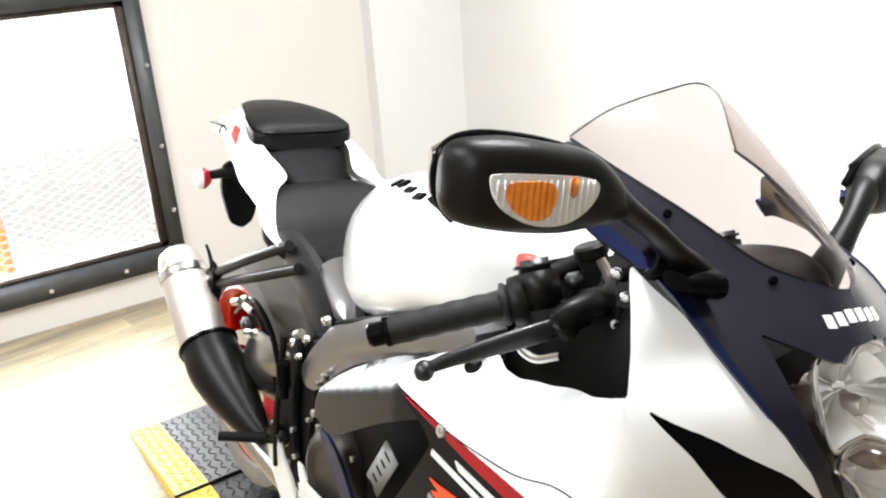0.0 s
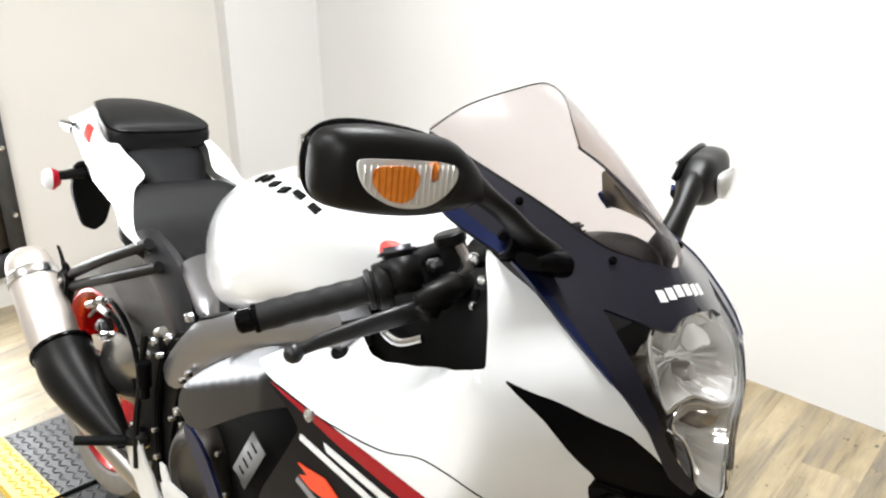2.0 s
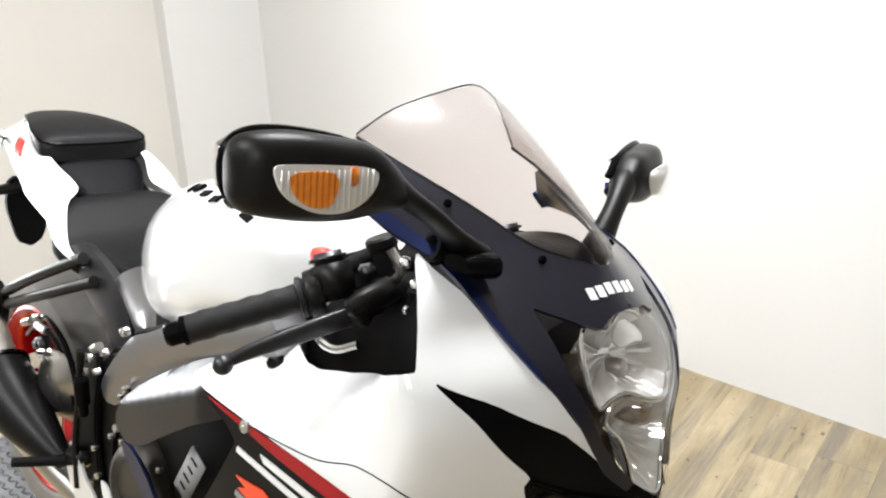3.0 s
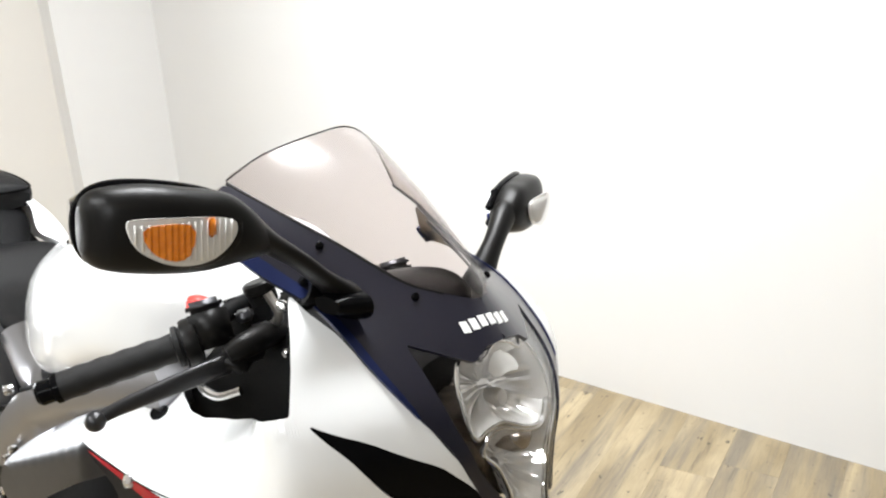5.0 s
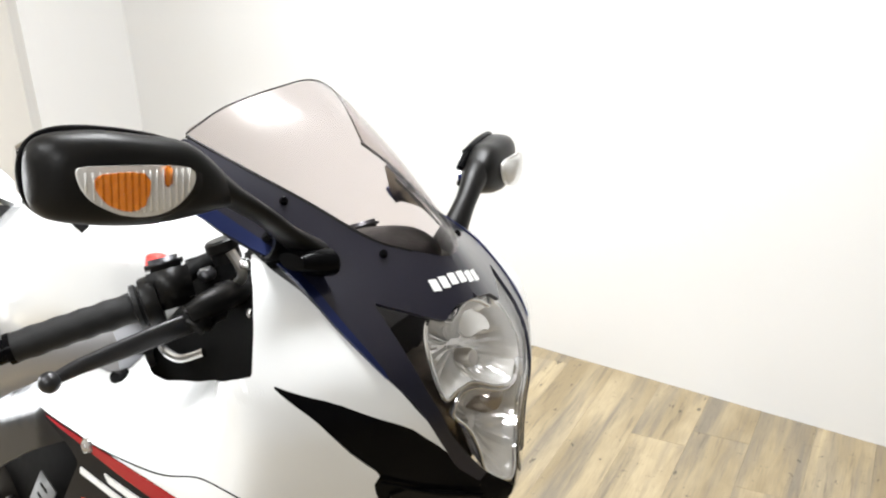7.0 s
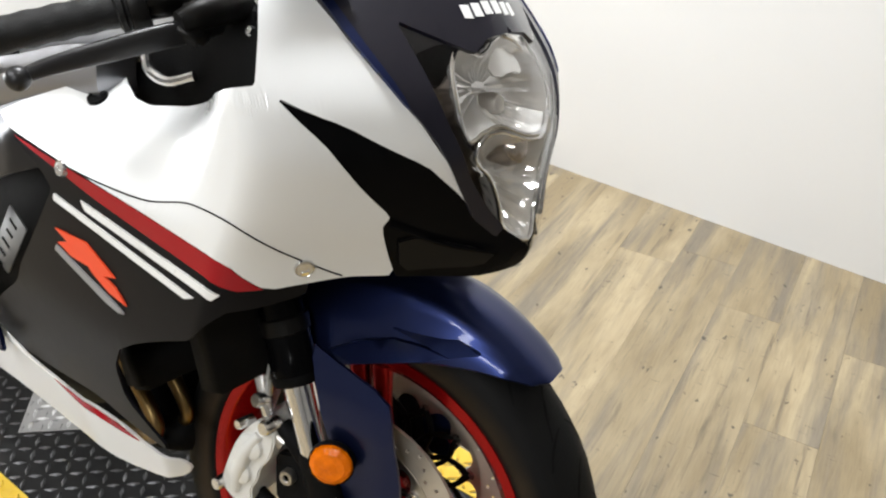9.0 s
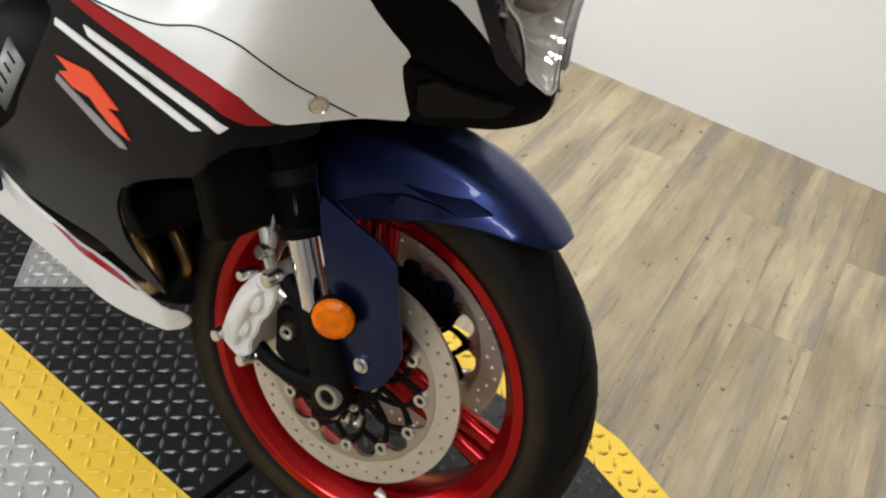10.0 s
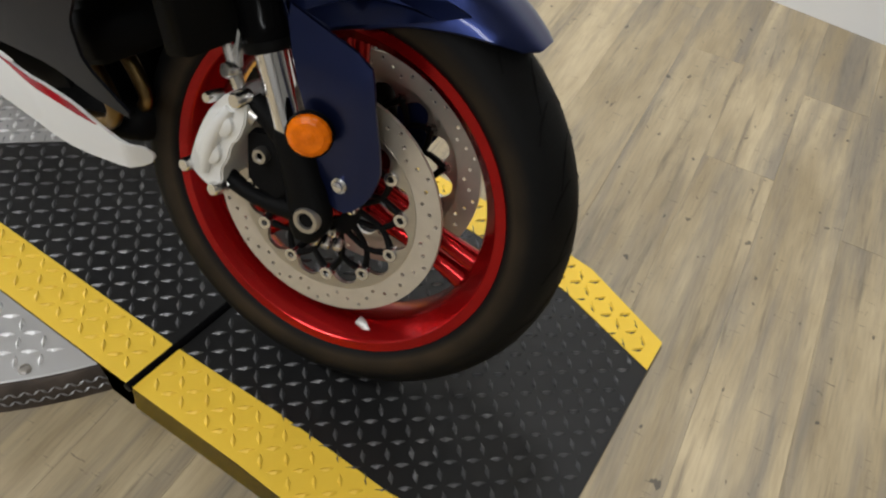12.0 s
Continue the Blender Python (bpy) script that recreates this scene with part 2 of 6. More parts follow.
SCREEN = clear_material("smoked_screen", (0.90, 0.87, 0.868), 0.1, 0.16)
LENS = clear_material("clear_lens", (0.95, 0.95, 0.95), 0.1)
AMBER = surface("amber_reflector", (0.90, 0.15, 0.0), 0.2, spec=0.3, vary=0.5, scale=80, bump=0.9, bump_scale=110)
AMBER_BULB = surface("amber_bulb", (1.0, 0.25, 0.022), 0.22, coat=0.3, vary=0.35, scale=150)
SIGNAL_SILVER = surface("signal_silver", (0.90, 0.89, 0.87), 0.16, metal=0.35, vary=0.06, scale=60, bump=0.5, bump_scale=260)
LEVER_GREY = surface("anodised_lever", (0.030, 0.030, 0.032), 0.34, metal=0.6, vary=0.08, rough_vary=0.02)
MIRROR = surface("mirror_glass", (0.9, 0.9, 0.9), 0.02, metal=1.0, vary=0.0, rough_vary=0.0)
REFLECTOR = surface("lamp_reflector", (0.93, 0.92, 0.91), 0.08, metal=0.62, vary=0.03, rough_vary=0.03, bump=0.15, bump_scale=120)
SMOKED = surface("smoked_chrome", (0.34, 0.30, 0.265), 0.16, metal=0.85, vary=0.5, scale=30, bump=0.8, bump_scale=40)
RED_LENS = surface("red_lens", (0.55, 0.01, 0.03), 0.15, coat=0.8, vary=0.1)
PRINT = surface("grey_label", (0.27, 0.27, 0.27), 0.5, vary=0.1)

SKY = bpy.data.materials.new("daylight_haze")
SKY.use_nodes = True
sky_nodes = SKY.node_tree.nodes
emit = sky_nodes.new("ShaderNodeEmission")
emit.inputs["Color"].default_value, emit.inputs["Strength"].default_value = (1.0, 0.99, 0.97, 1), 1.9
SKY.node_tree.links.new(emit.outputs[0], sky_nodes["Material Output"].inputs[0])
from mathutils.geometry import delaunay_2d_cdt

# ---- building helpers ----
def finish(name, verts, faces, mat, parent=None, label="", smooth=True, local=None):
    """One mesh object; with a parent it is a part of it."""
    me = bpy.data.meshes.new(name)
    me.from_pydata([tuple(v) for v in verts], [], faces)
    me.materials.append(mat)
    if smooth:
        me.shade_smooth()
    me.update()
    ob = new(name, me)
    if parent:
        ob.parent = parent
    if local:
        ob.matrix_local = local
    return tagged(ob, label)


def part(name, bm, mat, parent, label="", smooth=True, local=None, sharp=35):
    bmesh.ops.recalc_face_normals(bm, faces=bm.faces)
    me = bpy.data.meshes.new(name)
    if smooth:
        for e in bm.edges:
            if len(e.link_faces) == 2:
                e.smooth = e.calc_face_angle(0) < radians(sharp)
    bm.to_mesh(me)
    bm.free()
    me.materials.append(mat)
    for p in me.polygons:
        p.use_smooth = smooth
    ob = new(name, me)
    if parent:
        ob.parent = parent
    if local:
        ob.matrix_local = local
    return tagged(ob, label)


def join(*bms):
    out = bmesh.new()
    for bm in bms:
        me = bpy.data.meshes.new("tmp")
        bm.to_mesh(me)
        bm.free()
        out.from_mesh(me)
        bpy.data.meshes.remove(me)
    return out


def spline(points, n):
    """Catmull-Rom through rows of numbers, n steps for each span."""
    p = [np.array(q, float) for q in points]
    p = [2 * p[0] - p[1], *p, 2 * p[-1] - p[-2]]
    out = []
    for i in range(1, len(p) - 2):
        a, b, c, d = p[i - 1 : i + 3]
        for k in range(n):
            s = k / n
            out.append(0.5 * (2 * b + (c - a) * s + (2 * a - 5 * b + 4 * c - d) * s * s + (3 * b - a - 3 * c + d) * s**3))
    return [*out, p[-2]]


def tube(points, radius, seg=12, steps=6, caps=True):
    """A round bar along a smooth line; radius: one number, or one for each point."""
    rs = radius if isinstance(radius, (list, tuple)) else [radius] * len(points)
    rows = spline([(*p, r) for p, r in zip(points, rs)], steps)
    bm = bmesh.new()
    rings, up = [], None
    for i, row in enumerate(rows):
        a, b = rows[max(i - 1, 0)][:3], rows[min(i + 1, len(rows) - 1)][:3]
        d = Vector(b - a).normalized()
        if up is None:
            up = d.orthogonal().normalized()
        up = (up - d * up.dot(d)).normalized()
        side = d.cross(up)
        rings.append([bm.verts.new(Vector(row[:3]) + (up * math.cos(k * math.tau / seg) + side * math.sin(k * math.tau / seg)) * float(row[3])) for k in range(seg)])
    for r0, r1 in zip(rings, rings[1:]):
        for k in range(seg):
            bm.faces.new((r0[k], r0[(k + 1) % seg], r1[(k + 1) % seg], r1[k]))
    if caps:
        bm.faces.new(rings[0])
        bm.faces.new(rings[-1])
    return bm


def lathe(profile, seg=48, closed=False, frame_m=None):
    """Turn (radius, height) about the z axis of frame_m."""
    bm = bmesh.new()
    m = frame_m or Matrix()
    rings = []
    for k in range(seg):
        c, s = math.cos(k * math.tau / seg), math.sin(k * math.tau / seg)
        rings.append([bm.verts.new(m @ Vector((r * c, r * s, h))) for r, h in profile])
    n = len(profile)
    for k in range(seg):
        a, b = rings[k], rings[(k + 1) % seg]
        for i in range(n if closed else n - 1):
            j = (i + 1) % n
            bm.faces.new((a[i], a[j], b[j], b[i]))
    bmesh.ops.remove_doubles(bm, verts=bm.verts, dist=1e-6)
    return bm


def toward(at, d, turn=0.0):
    """A frame at a point whose z axis points along d."""
    return Matrix.Translation(at) @ Vector(d).to_track_quat("Z", "Y").to_matrix().to_4x4() @ Matrix.Rotation(radians(turn), 4, "Z")


ALONG_Y = Matrix.Rotation(radians(-90), 4, "X")


def shell(keys, axis="x", seg=28, steps=5, caps=True):
    """A body along an axis from rows (place, centre a, centre b, half a, half b up, half b down, squareness)."""
    rows = spline(keys, steps)
    bm = bmesh.new()
    rings = []
    for s, ca, cb, ra, ru, rd, n in rows:
        ring = []
        for k in range(seg):
            t = k * math.tau / seg
            c, d = math.cos(t), math.sin(t)
            a = ca + ra * math.copysign(abs(c) ** (2 / n), c)
            b = cb + (ru if d > 0 else rd) * math.copysign(abs(d) ** (2 / n), d)
            ring.append(bm.verts.new({"x": (s, a, b), "y": (a, s, b), "z": (a, b, s)}[axis]))
        rings.append(ring)
    for r0, r1 in zip(rings, rings[1:]):
        for k in range(seg):
            bm.faces.new((r0[k], r0[(k + 1) % seg], r1[(k + 1) % seg], r1[k]))
    if caps:
        bm.faces.new(rings[0])
        bm.faces.new(rings[-1])
    return bm


def soften(pts, times=1, keep=0.25):
    """Round the corners of a closed outline."""
    for _ in range(times):
        pts = [tuple(a + (b - a) * f for a, b in zip(p, q)) for p, q in zip(pts, pts[1:] + pts[:1]) for f in (keep, 1 - keep)]
    return pts


def inside(x, y, poly):
    hit = False
    for (x0, y0), (x1, y1) in zip(poly, poly[1:] + poly[:1]):
        if (y0 > y) != (y1 > y) and x < (x1 - x0) * (y - y0) / (y1 - y0) + x0:
            hit = not hit
    return hit


def fill(outline, step, holes=(), sx=1.0, sy=1.0):
    """Triangles inside an outline, with a grid of points between. sx, sy: metres for each unit."""
    loops, pts, edges = [list(outline), *[list(h) for h in holes]], [], []
    for loop in loops:
        first = len(pts)
        for (x0, y0), (x1, y1) in zip(loop, loop[1:] + loop[:1]):
            k = max(1, int(math.hypot((x1 - x0) * sx, (y1 - y0) * sy) / step))
            pts += [(x0 + (x1 - x0) * i / k, y0 + (y1 - y0) * i / k) for i in range(k)]
        edges += [(i, i + 1 if i + 1 < len(pts) else first) for i in range(first, len(pts))]
    rim = len(pts)
    xs, ys = [p[0] for p in outline], [p[1] for p in outline]
    dx, dy = step / sx, step / sy
    border = np.array(pts)
    for j in range(int((max(ys) - min(ys)) / dy) + 1):
        for i in range(int((max(xs) - min(xs)) / dx) + 1):
            x, y = min(xs) + (i + 0.5 * (j % 2)) * dx, min(ys) + j * dy
            if inside(x, y, loops[0]) and not any(inside(x, y, h) for h in loops[1:]) and np.min(((border - (x, y)) * (sx, sy)) ** 2 @ (1, 1)) > (0.45 * step) ** 2:
                pts.append((x, y))
    vs, es, fs, *_ = delaunay_2d_cdt([Vector(p) for p in pts], edges, [], 0, 1e-7)
    tris = []
    for f in fs:
        cx, cy = sum(vs[i].x for i in f) / len(f), sum(vs[i].y for i in f) / len(f)
        if inside(cx, cy, loops[0]) and not any(inside(cx, cy, h) for h in loops[1:]):
            tris.append(tuple(f))
    return [(v.x, v.y) for v in vs], tris


def sheet(outline, place, thick, step=0.012, holes=(), sx=1.0, sy=1.0):
    """A filled outline laid on a surface: place(a, b, depth) gives the point; thick: how deep it is."""
    vs, tris = fill(outline, step, holes, sx, sy)
    bm = bmesh.new()
    top = [bm.verts.new(place(a, b, 0)) for a, b in vs]
    low = [bm.verts.new(place(a, b, thick)) for a, b in vs]
    for f in tris:
        bm.faces.new([top[i] for i in f])
        bm.faces.new([low[i] for i in reversed(f)])
    count = {}
    for f in tris:
        for a, b in zip(f, f[1:] + f[:1]):
            count[(a, b)] = 1
    for a, b in count:
        if (b, a) not in count:
            bm.faces.new((top[b], top[a], low[a], low[b]))
    loose = [v for v in bm.verts if not v.link_faces]
    bmesh.ops.delete(bm, geom=loose, context="VERTS")
    return bm


def slab(outline, m, thick, bevel=0.002, holes=(), step=1.0):
    """A plate with a rounded rim: an outline in the xy plane of m, thick along its z."""
    bm = sheet(outline, lambda a, b, d: m @ Vector((a, b, d)), thick, step, holes)
    bmesh.ops.recalc_face_normals(bm, faces=bm.faces)
    if bevel:
        es = [e for e in bm.edges if len(e.link_faces) == 2 and e.calc_face_angle(0) > radians(50)]
        bmesh.ops.bevel(bm, geom=es, offset=bevel, segments=2, affect="EDGES", clamp_overlap=True)
    return bm


def block(sx, sy, sz, m, bevel=0.003):
    bm = bmesh.new()
    bmesh.ops.create_cube(bm, size=1)
    for v in bm.verts:
        v.co = Vector((v.co.x * sx, v.co.y * sy, v.co.z * sz))
    if bevel:
        bmesh.ops.bevel(bm, geom=bm.edges[:], offset=bevel, segments=2, affect="EDGES", clamp_overlap=True)
    bm.transform(m)
    return bm


def at(x, y, z, rx=0, ry=0, rz=0):
    return pose(x, y, z, rx, ry, rz)


def ring(n, r, start=0.0):
    return [(r * math.cos(start + k * math.tau / n), r * math.sin(start + k * math.tau / n)) for k in range(n)]


def bolt_mesh(m, r=0.006, h=0.005):
    """A button-head bolt with a hex socket, its head along z of m."""
    bm = lathe([(0.0, h * 0.55), (r * 0.45, h * 0.55), (r * 0.5, h), (r * 0.8, h * 0.9), (r, h * 0.4), (r, -h), (0, -h)], 14)
    bm.transform(m)
    return bm

# ---- the room ----
def slab_between(name, x0, x1, y0, y1, z0, z1, mat, label="", kind="structure", parent=None):
    bm = bmesh.new()
    bmesh.ops.create_cube(bm, size=1)
    for v in bm.verts:
        v.co = Vector(((x0 + x1) / 2 + v.co.x * (x1 - x0), (y0 + y1) / 2 + v.co.y * (y1 - y0), (z0 + z1) / 2 + v.co.z * (z1 - z0)))
    ob = part(name, bm, mat, parent, label, smooth=False)
    return tagged(ob, kind="" if parent else kind)


WALL_Y, BACK_X, TOP = 1.63, -2.88, 2.9
slab_between("wall_north", -2.80, 4.6, WALL_Y, WALL_Y + 0.12, 0, TOP, WALL, "smooth white painted wall beside the stand")
slab_between("wall_column", BACK_X - 0.1, -2.80, 1.169, WALL_Y + 0.12, 0, TOP, WALL, "white painted corner column")
# South and east walls are unseen; added to close the room and hold contrast.
slab_between("wall_south", -3.0, 4.6, -4.72, -4.6, 0, TOP, WALL_UNSEEN, "unseen plain wall, greyed to cut bounced light")
slab_between("wall_east", 4.6, 4.72, -4.72, WALL_Y + 0.12, 0, TOP, WALL_UNSEEN, "unseen plain wall, greyed to cut bounced light")
slab_between("ceiling", -3.1, 4.72, -4.72, WALL_Y + 0.12, TOP, TOP + 0.1, CEILING, "plain white ceiling")
WIN = (-1.35, 0.19, 0.215, 1.165)
bx0, bx1 = BACK_X - 0.12, BACK_X
slab_between("wall_west", bx0, bx1, -4.72, 1.169, 0, WIN[2], WALL_WEST, "off-white painted wall below the mesh window")
slab_between("wall_west", bx0, bx1, -4.72, 1.169, WIN[3], TOP, WALL_WEST, "off-white painted wall above the mesh window")
slab_between("wall_west", bx0, bx1, -4.72, WIN[0], WIN[2], WIN[3], WALL_WEST, "off-white painted wall beside the mesh window")
slab_between("wall_west", bx0, bx1, WIN[1], 1.169, WIN[2], WIN[3], WALL_WEST, "off-white painted wall beside the mesh window")

# ---- mesh window ----
window = tagged(new("window_1"), "dark steel framed window with expanded metal mesh", kind="structure")
fx = BACK_X + 0.012
part("window_frame", join(
    block(0.03, 0.058, WIN[3] - WIN[2] + 0.18, at(fx, WIN[1] + 0.026, (WIN[2] + WIN[3]) / 2)),
    block(0.03, WIN[1] - WIN[0], 0.088, at(fx, (WIN[0] + WIN[1]) / 2, WIN[2] - 0.045)),
    block(0.03, WIN[1] - WIN[0], 0.088, at(fx, (WIN[0] + WIN[1]) / 2, WIN[3] + 0.045)),
    block(0.03, 0.058, WIN[3] - WIN[2] + 0.18, at(fx, WIN[0] - 0.026, (WIN[2] + WIN[3]) / 2))), GATE_STEEL, window, "dark grey steel angle frame", sharp=20)
part("window_trim", join(
    block(0.022, 0.036, WIN[3] - WIN[2], at(fx - 0.012, WIN[1] - 0.018, (WIN[2] + WIN[3]) / 2)),
    block(0.022, WIN[1] - WIN[0], 0.02, at(fx - 0.012, (WIN[0] + WIN[1]) / 2, WIN[2] + 0.01)),
    block(0.022, WIN[1] - WIN[0], 0.02, at(fx - 0.012, (WIN[0] + WIN[1]) / 2, WIN[3] - 0.01))), RUST_STEEL, window, "rusty inner steel strip", sharp=20)
for by, bz in ((0.225, 0.93), (0.225, 0.62), (0.225, 0.36), (0.0, 0.16), (-0.28, 0.16), (-0.56, 0.16), (0.225, 1.2)):
    part("bolt", bolt_mesh(toward((fx + 0.016, by, bz), (1, 0, 0)), 0.011, 0.007), BRIGHT_BOLT, window)
mesh_verts, mesh_faces = [], []
px, pz, hw = 0.030, 0.0155, 0.0013
for sgn in (1, -1):
    k = -80
    while k < 150:
        # a diagonal strand from the bottom to the top of the opening, cut at its sides
        y0 = WIN[0] + k * px
        slope = sgn * px / pz
        z_in = [z for z in (WIN[2], WIN[3], WIN[2] + (WIN[0] - y0) / slope, WIN[2] + (WIN[1] - y0) / slope) if WIN[2] - 1e-6 <= z <= WIN[3] + 1e-6 and WIN[0] - 1e-6 <= y0 + slope * (z - WIN[2]) <= WIN[1] + 1e-6]
        if len(z_in) >= 2 and max(z_in) - min(z_in) > 0.01:
            a, b = min(z_in), max(z_in)
            base = len(mesh_verts)
            for z in (a, b):
                y = y0 + slope * (z - WIN[2])
                mesh_verts += [(BACK_X - 0.02 - hw, y, z - hw), (BACK_X - 0.02 + hw, y, z - hw), (BACK_X - 0.02 + hw, y, z + hw), (BACK_X - 0.02 - hw, y, z + hw)]
            mesh_faces += [(base + i, base + (i + 1) % 4, base + 4 + (i + 1) % 4, base + 4 + i) for i in range(4)]
        k += 2
finish("window_mesh", mesh_verts, mesh_faces, MESH_STEEL, window, "expanded metal mesh", smooth=False)
tagged(finish("backdrop", [(-6.5, -7, -0.5), (-6.5, 6, -0.5), (-6.5, 6, 5), (-6.5, -7, 5)], [(0, 1, 2, 3)], SKY, smooth=False), "bright hazy daylight outside the window", kind="structure")
slab_between("ground", -6.5, bx0, -7, 6, -0.2, -0.1, WALL, "pale concrete yard outside the window")
post = part("guard_post", lathe([(0.0, 1.02), (0.03, 1.015), (0.05, 0.99), (0.055, 0.95), (0.055, -0.1), (0, -0.1)], 24, frame_m=at(-3.75, -0.36, 0)), ORANGE_POST, None)
tagged(post, "orange painted steel guard post outside the window", "post")

# ---- plank floor ----
floor = slab_between("floor", -3.0, 4.7, -4.7, WALL_Y + 0.1, -0.1, -0.0085, PLANK, "worn tan and grey vinyl plank floor")
PW, PL = 0.152, 1.22
plank_mesh = bpy.data.meshes.new("plank")
bmp = bmesh.new()
bmesh.ops.create_cube(bmp, size=1)
for v in bmp.verts:
    v.co = Vector((v.co.x * (PW - 0.0003), v.co.y * (PL - 0.0005), v.co.z * 0.008))
bmesh.ops.bevel(bmp, geom=[e for e in bmp.edges if e.verts[0].co.z > 0 and e.verts[1].co.z > 0], offset=0.0003, segments=1, affect="EDGES")
bmp.to_mesh(plank_mesh)
bmp.free()
plank_mesh.materials.append(PLANK)
turn = Matrix.Rotation(radians(8.0), 4, "Z")
rng = random.Random(4)
for i in range(-26, 36):
    shift = rng.random() * PL
    for j in range(-5, 4):
        c = turn @ Vector((i * PW, j * PL + shift, 0))
        if not (-3.2 < c.x < 4.75 and -5.0 < c.y < 2.4):
            continue
        m = Matrix.Translation((c.x, c.y, -0.0042)) @ turn
        ends = [m @ v.co for v in plank_mesh.vertices]
        me = plank_mesh
        if max(p.y for p in ends) > WALL_Y + 0.1 or min(p.x for p in ends) < BACK_X - 0.1 or max(p.x for p in ends) > 4.65 or min(p.y for p in ends) < -4.65:
            # cut where it runs under a wall
            cut = bmesh.new()
            cut.from_mesh(plank_mesh)
            inv = m.inverted()
            for co, no in ((Vector((0, WALL_Y + 0.1, 0)), Vector((0, 1, 0))), (Vector((BACK_X - 0.1, 0, 0)), Vector((-1, 0, 0))), (Vector((4.65, 0, 0)), Vector((1, 0, 0))), (Vector((0, -4.65, 0)), Vector((0, -1, 0)))):
                bmesh.ops.bisect_plane(cut, geom=cut.verts[:] + cut.edges[:] + cut.faces[:], plane_co=inv @ co, plane_no=inv.to_3x3() @ no, clear_outer=True)
            if not cut.verts:
                cut.free()
                continue
            me = bpy.data.meshes.new("plank")
            cut.to_mesh(me)
            cut.free()
            me.materials.append(PLANK)
        ob = new("plank", me)
        ob.parent = floor
        ob.matrix_local = m

# ---- tread-plate stand ----
stand = tagged(new("motorcycle_stand"), "black and yellow tread-plate display stand with turntable", "stand")
Y0, Y1, STRIP, DECK = -0.275, 0.388, 0.088, 0.05
HINGE_F, HINGE_R = -0.165, -1.45


def deck_z(x):
    """Height of the walking surface along the stand."""
    if x > 0.05:
        return DECK - 0.046 * ((x - 0.05) / 0.37)
    if x < HINGE_R:
        return DECK - 0.046 * ((HINGE_R - x) / 0.47)
    return DECK


def deck_part(name, outline, mat, label, proud=0.0):
    bm = sheet(outline, lambda x, y, d: Vector((x, y, max(deck_z(x) + proud - d, -0.0))), 0.2, 0.06)
    return part(name, bm, mat, stand, label, smooth=False)


def lugs(name, outline, mat, proud, height=0.0022, step=0.0245, flat=None):
    """The raised pattern of tread plate: short lozenges, turned one way and the other in turn."""
    verts, faces = [], []
    xs, ys = [p[0] for p in outline], [p[1] for p in outline]
    nx, ny = int((max(xs) - min(xs)) / step), int((max(ys) - min(ys)) / step)
    for i in range(nx + 1):
        for j in range(ny + 1):
            x, y = min(xs) + i * step, min(ys) + j * step
            if not all(inside(x + e, y + f, outline) for e, f in ((-0.011, -0.011), (0.011, -0.011), (0.011, 0.011), (-0.011, 0.011))):
                continue
            a = radians(45 if (i + j) % 2 else -45)
            c, s = math.cos(a), math.sin(a)
            z = (deck_z(x) if flat is None else flat) + proud
            b = len(verts)
            for u, w, h in ((-0.0125, 0, 0), (0, -0.0042, 0), (0.0125, 0, 0), (0, 0.0042, 0), (-0.0065, 0, height), (0.0065, 0, height)):
                verts.append((x + u * c - w * s, y + u * s + w * c, z + h))
            faces += [(b, b + 1, b + 5, b + 4), (b + 1, b + 2, b + 5), (b + 2, b + 3, b + 4, b + 5), (b + 3, b, b + 4)]
    ob = finish(name, verts, faces, mat, stand, smooth=False)
    return tagged(ob, kind="stuff")


FRONT = [(HINGE_F + 0.004, Y0), (0.30, Y0 + 0.006), (0.43, -0.215), (0.428, 0.0), (0.406, 0.336), (0.24, Y1), (HINGE_F + 0.004, Y1)]
deck_part("front_ramp", FRONT, PLATE_BLACK, "black tread plate")
near_f = [(HINGE_F + 0.004, Y0), (0.30, Y0 + 0.006), (0.43, -0.215), (0.429, -0.13), (0.22, -0.172), (HINGE_F + 0.004, Y0 + STRIP)]
far_f = [(HINGE_F + 0.004, Y1), (0.24, Y1), (0.406, 0.336), (0.410, 0.268), (0.22, 0.312), (HINGE_F + 0.004, Y1 - STRIP)]
deck_part("yellow_strip", near_f, PLATE_YELLOW, "yellow edge marking", 0.0016)
deck_part("yellow_strip", far_f, PLATE_YELLOW, "yellow edge marking", 0.0016)
lugs("tread_lug", FRONT, PLATE_WORN, 0.0, 0.003)
lugs("tread_lug", near_f, PLATE_YELLOW, 0.0016, 0.003)
lugs("tread_lug", far_f, PLATE_YELLOW, 0.0016, 0.003)
MID = [(HINGE_R + 0.003, Y0), (HINGE_F - 0.004, Y0), (HINGE_F - 0.004, Y1), (HINGE_R + 0.003, Y1)]
deck_part("deck", MID, PLATE_BLACK, "black tread plate")
lugs("tread_lug", MID, PLATE_WORN, 0.0, 0.003)
REAR = [(-1.92, Y0 + 0.02), (HINGE_R - 0.003, Y0), (HINGE_R - 0.003, Y1), (-1.92, Y1 - 0.02)]
deck_part("rear_ramp", REAR, PLATE_BLACK, "black tread plate")
lugs("tread_lug", REAR, PLATE_WORN, 0.0, 0.003)
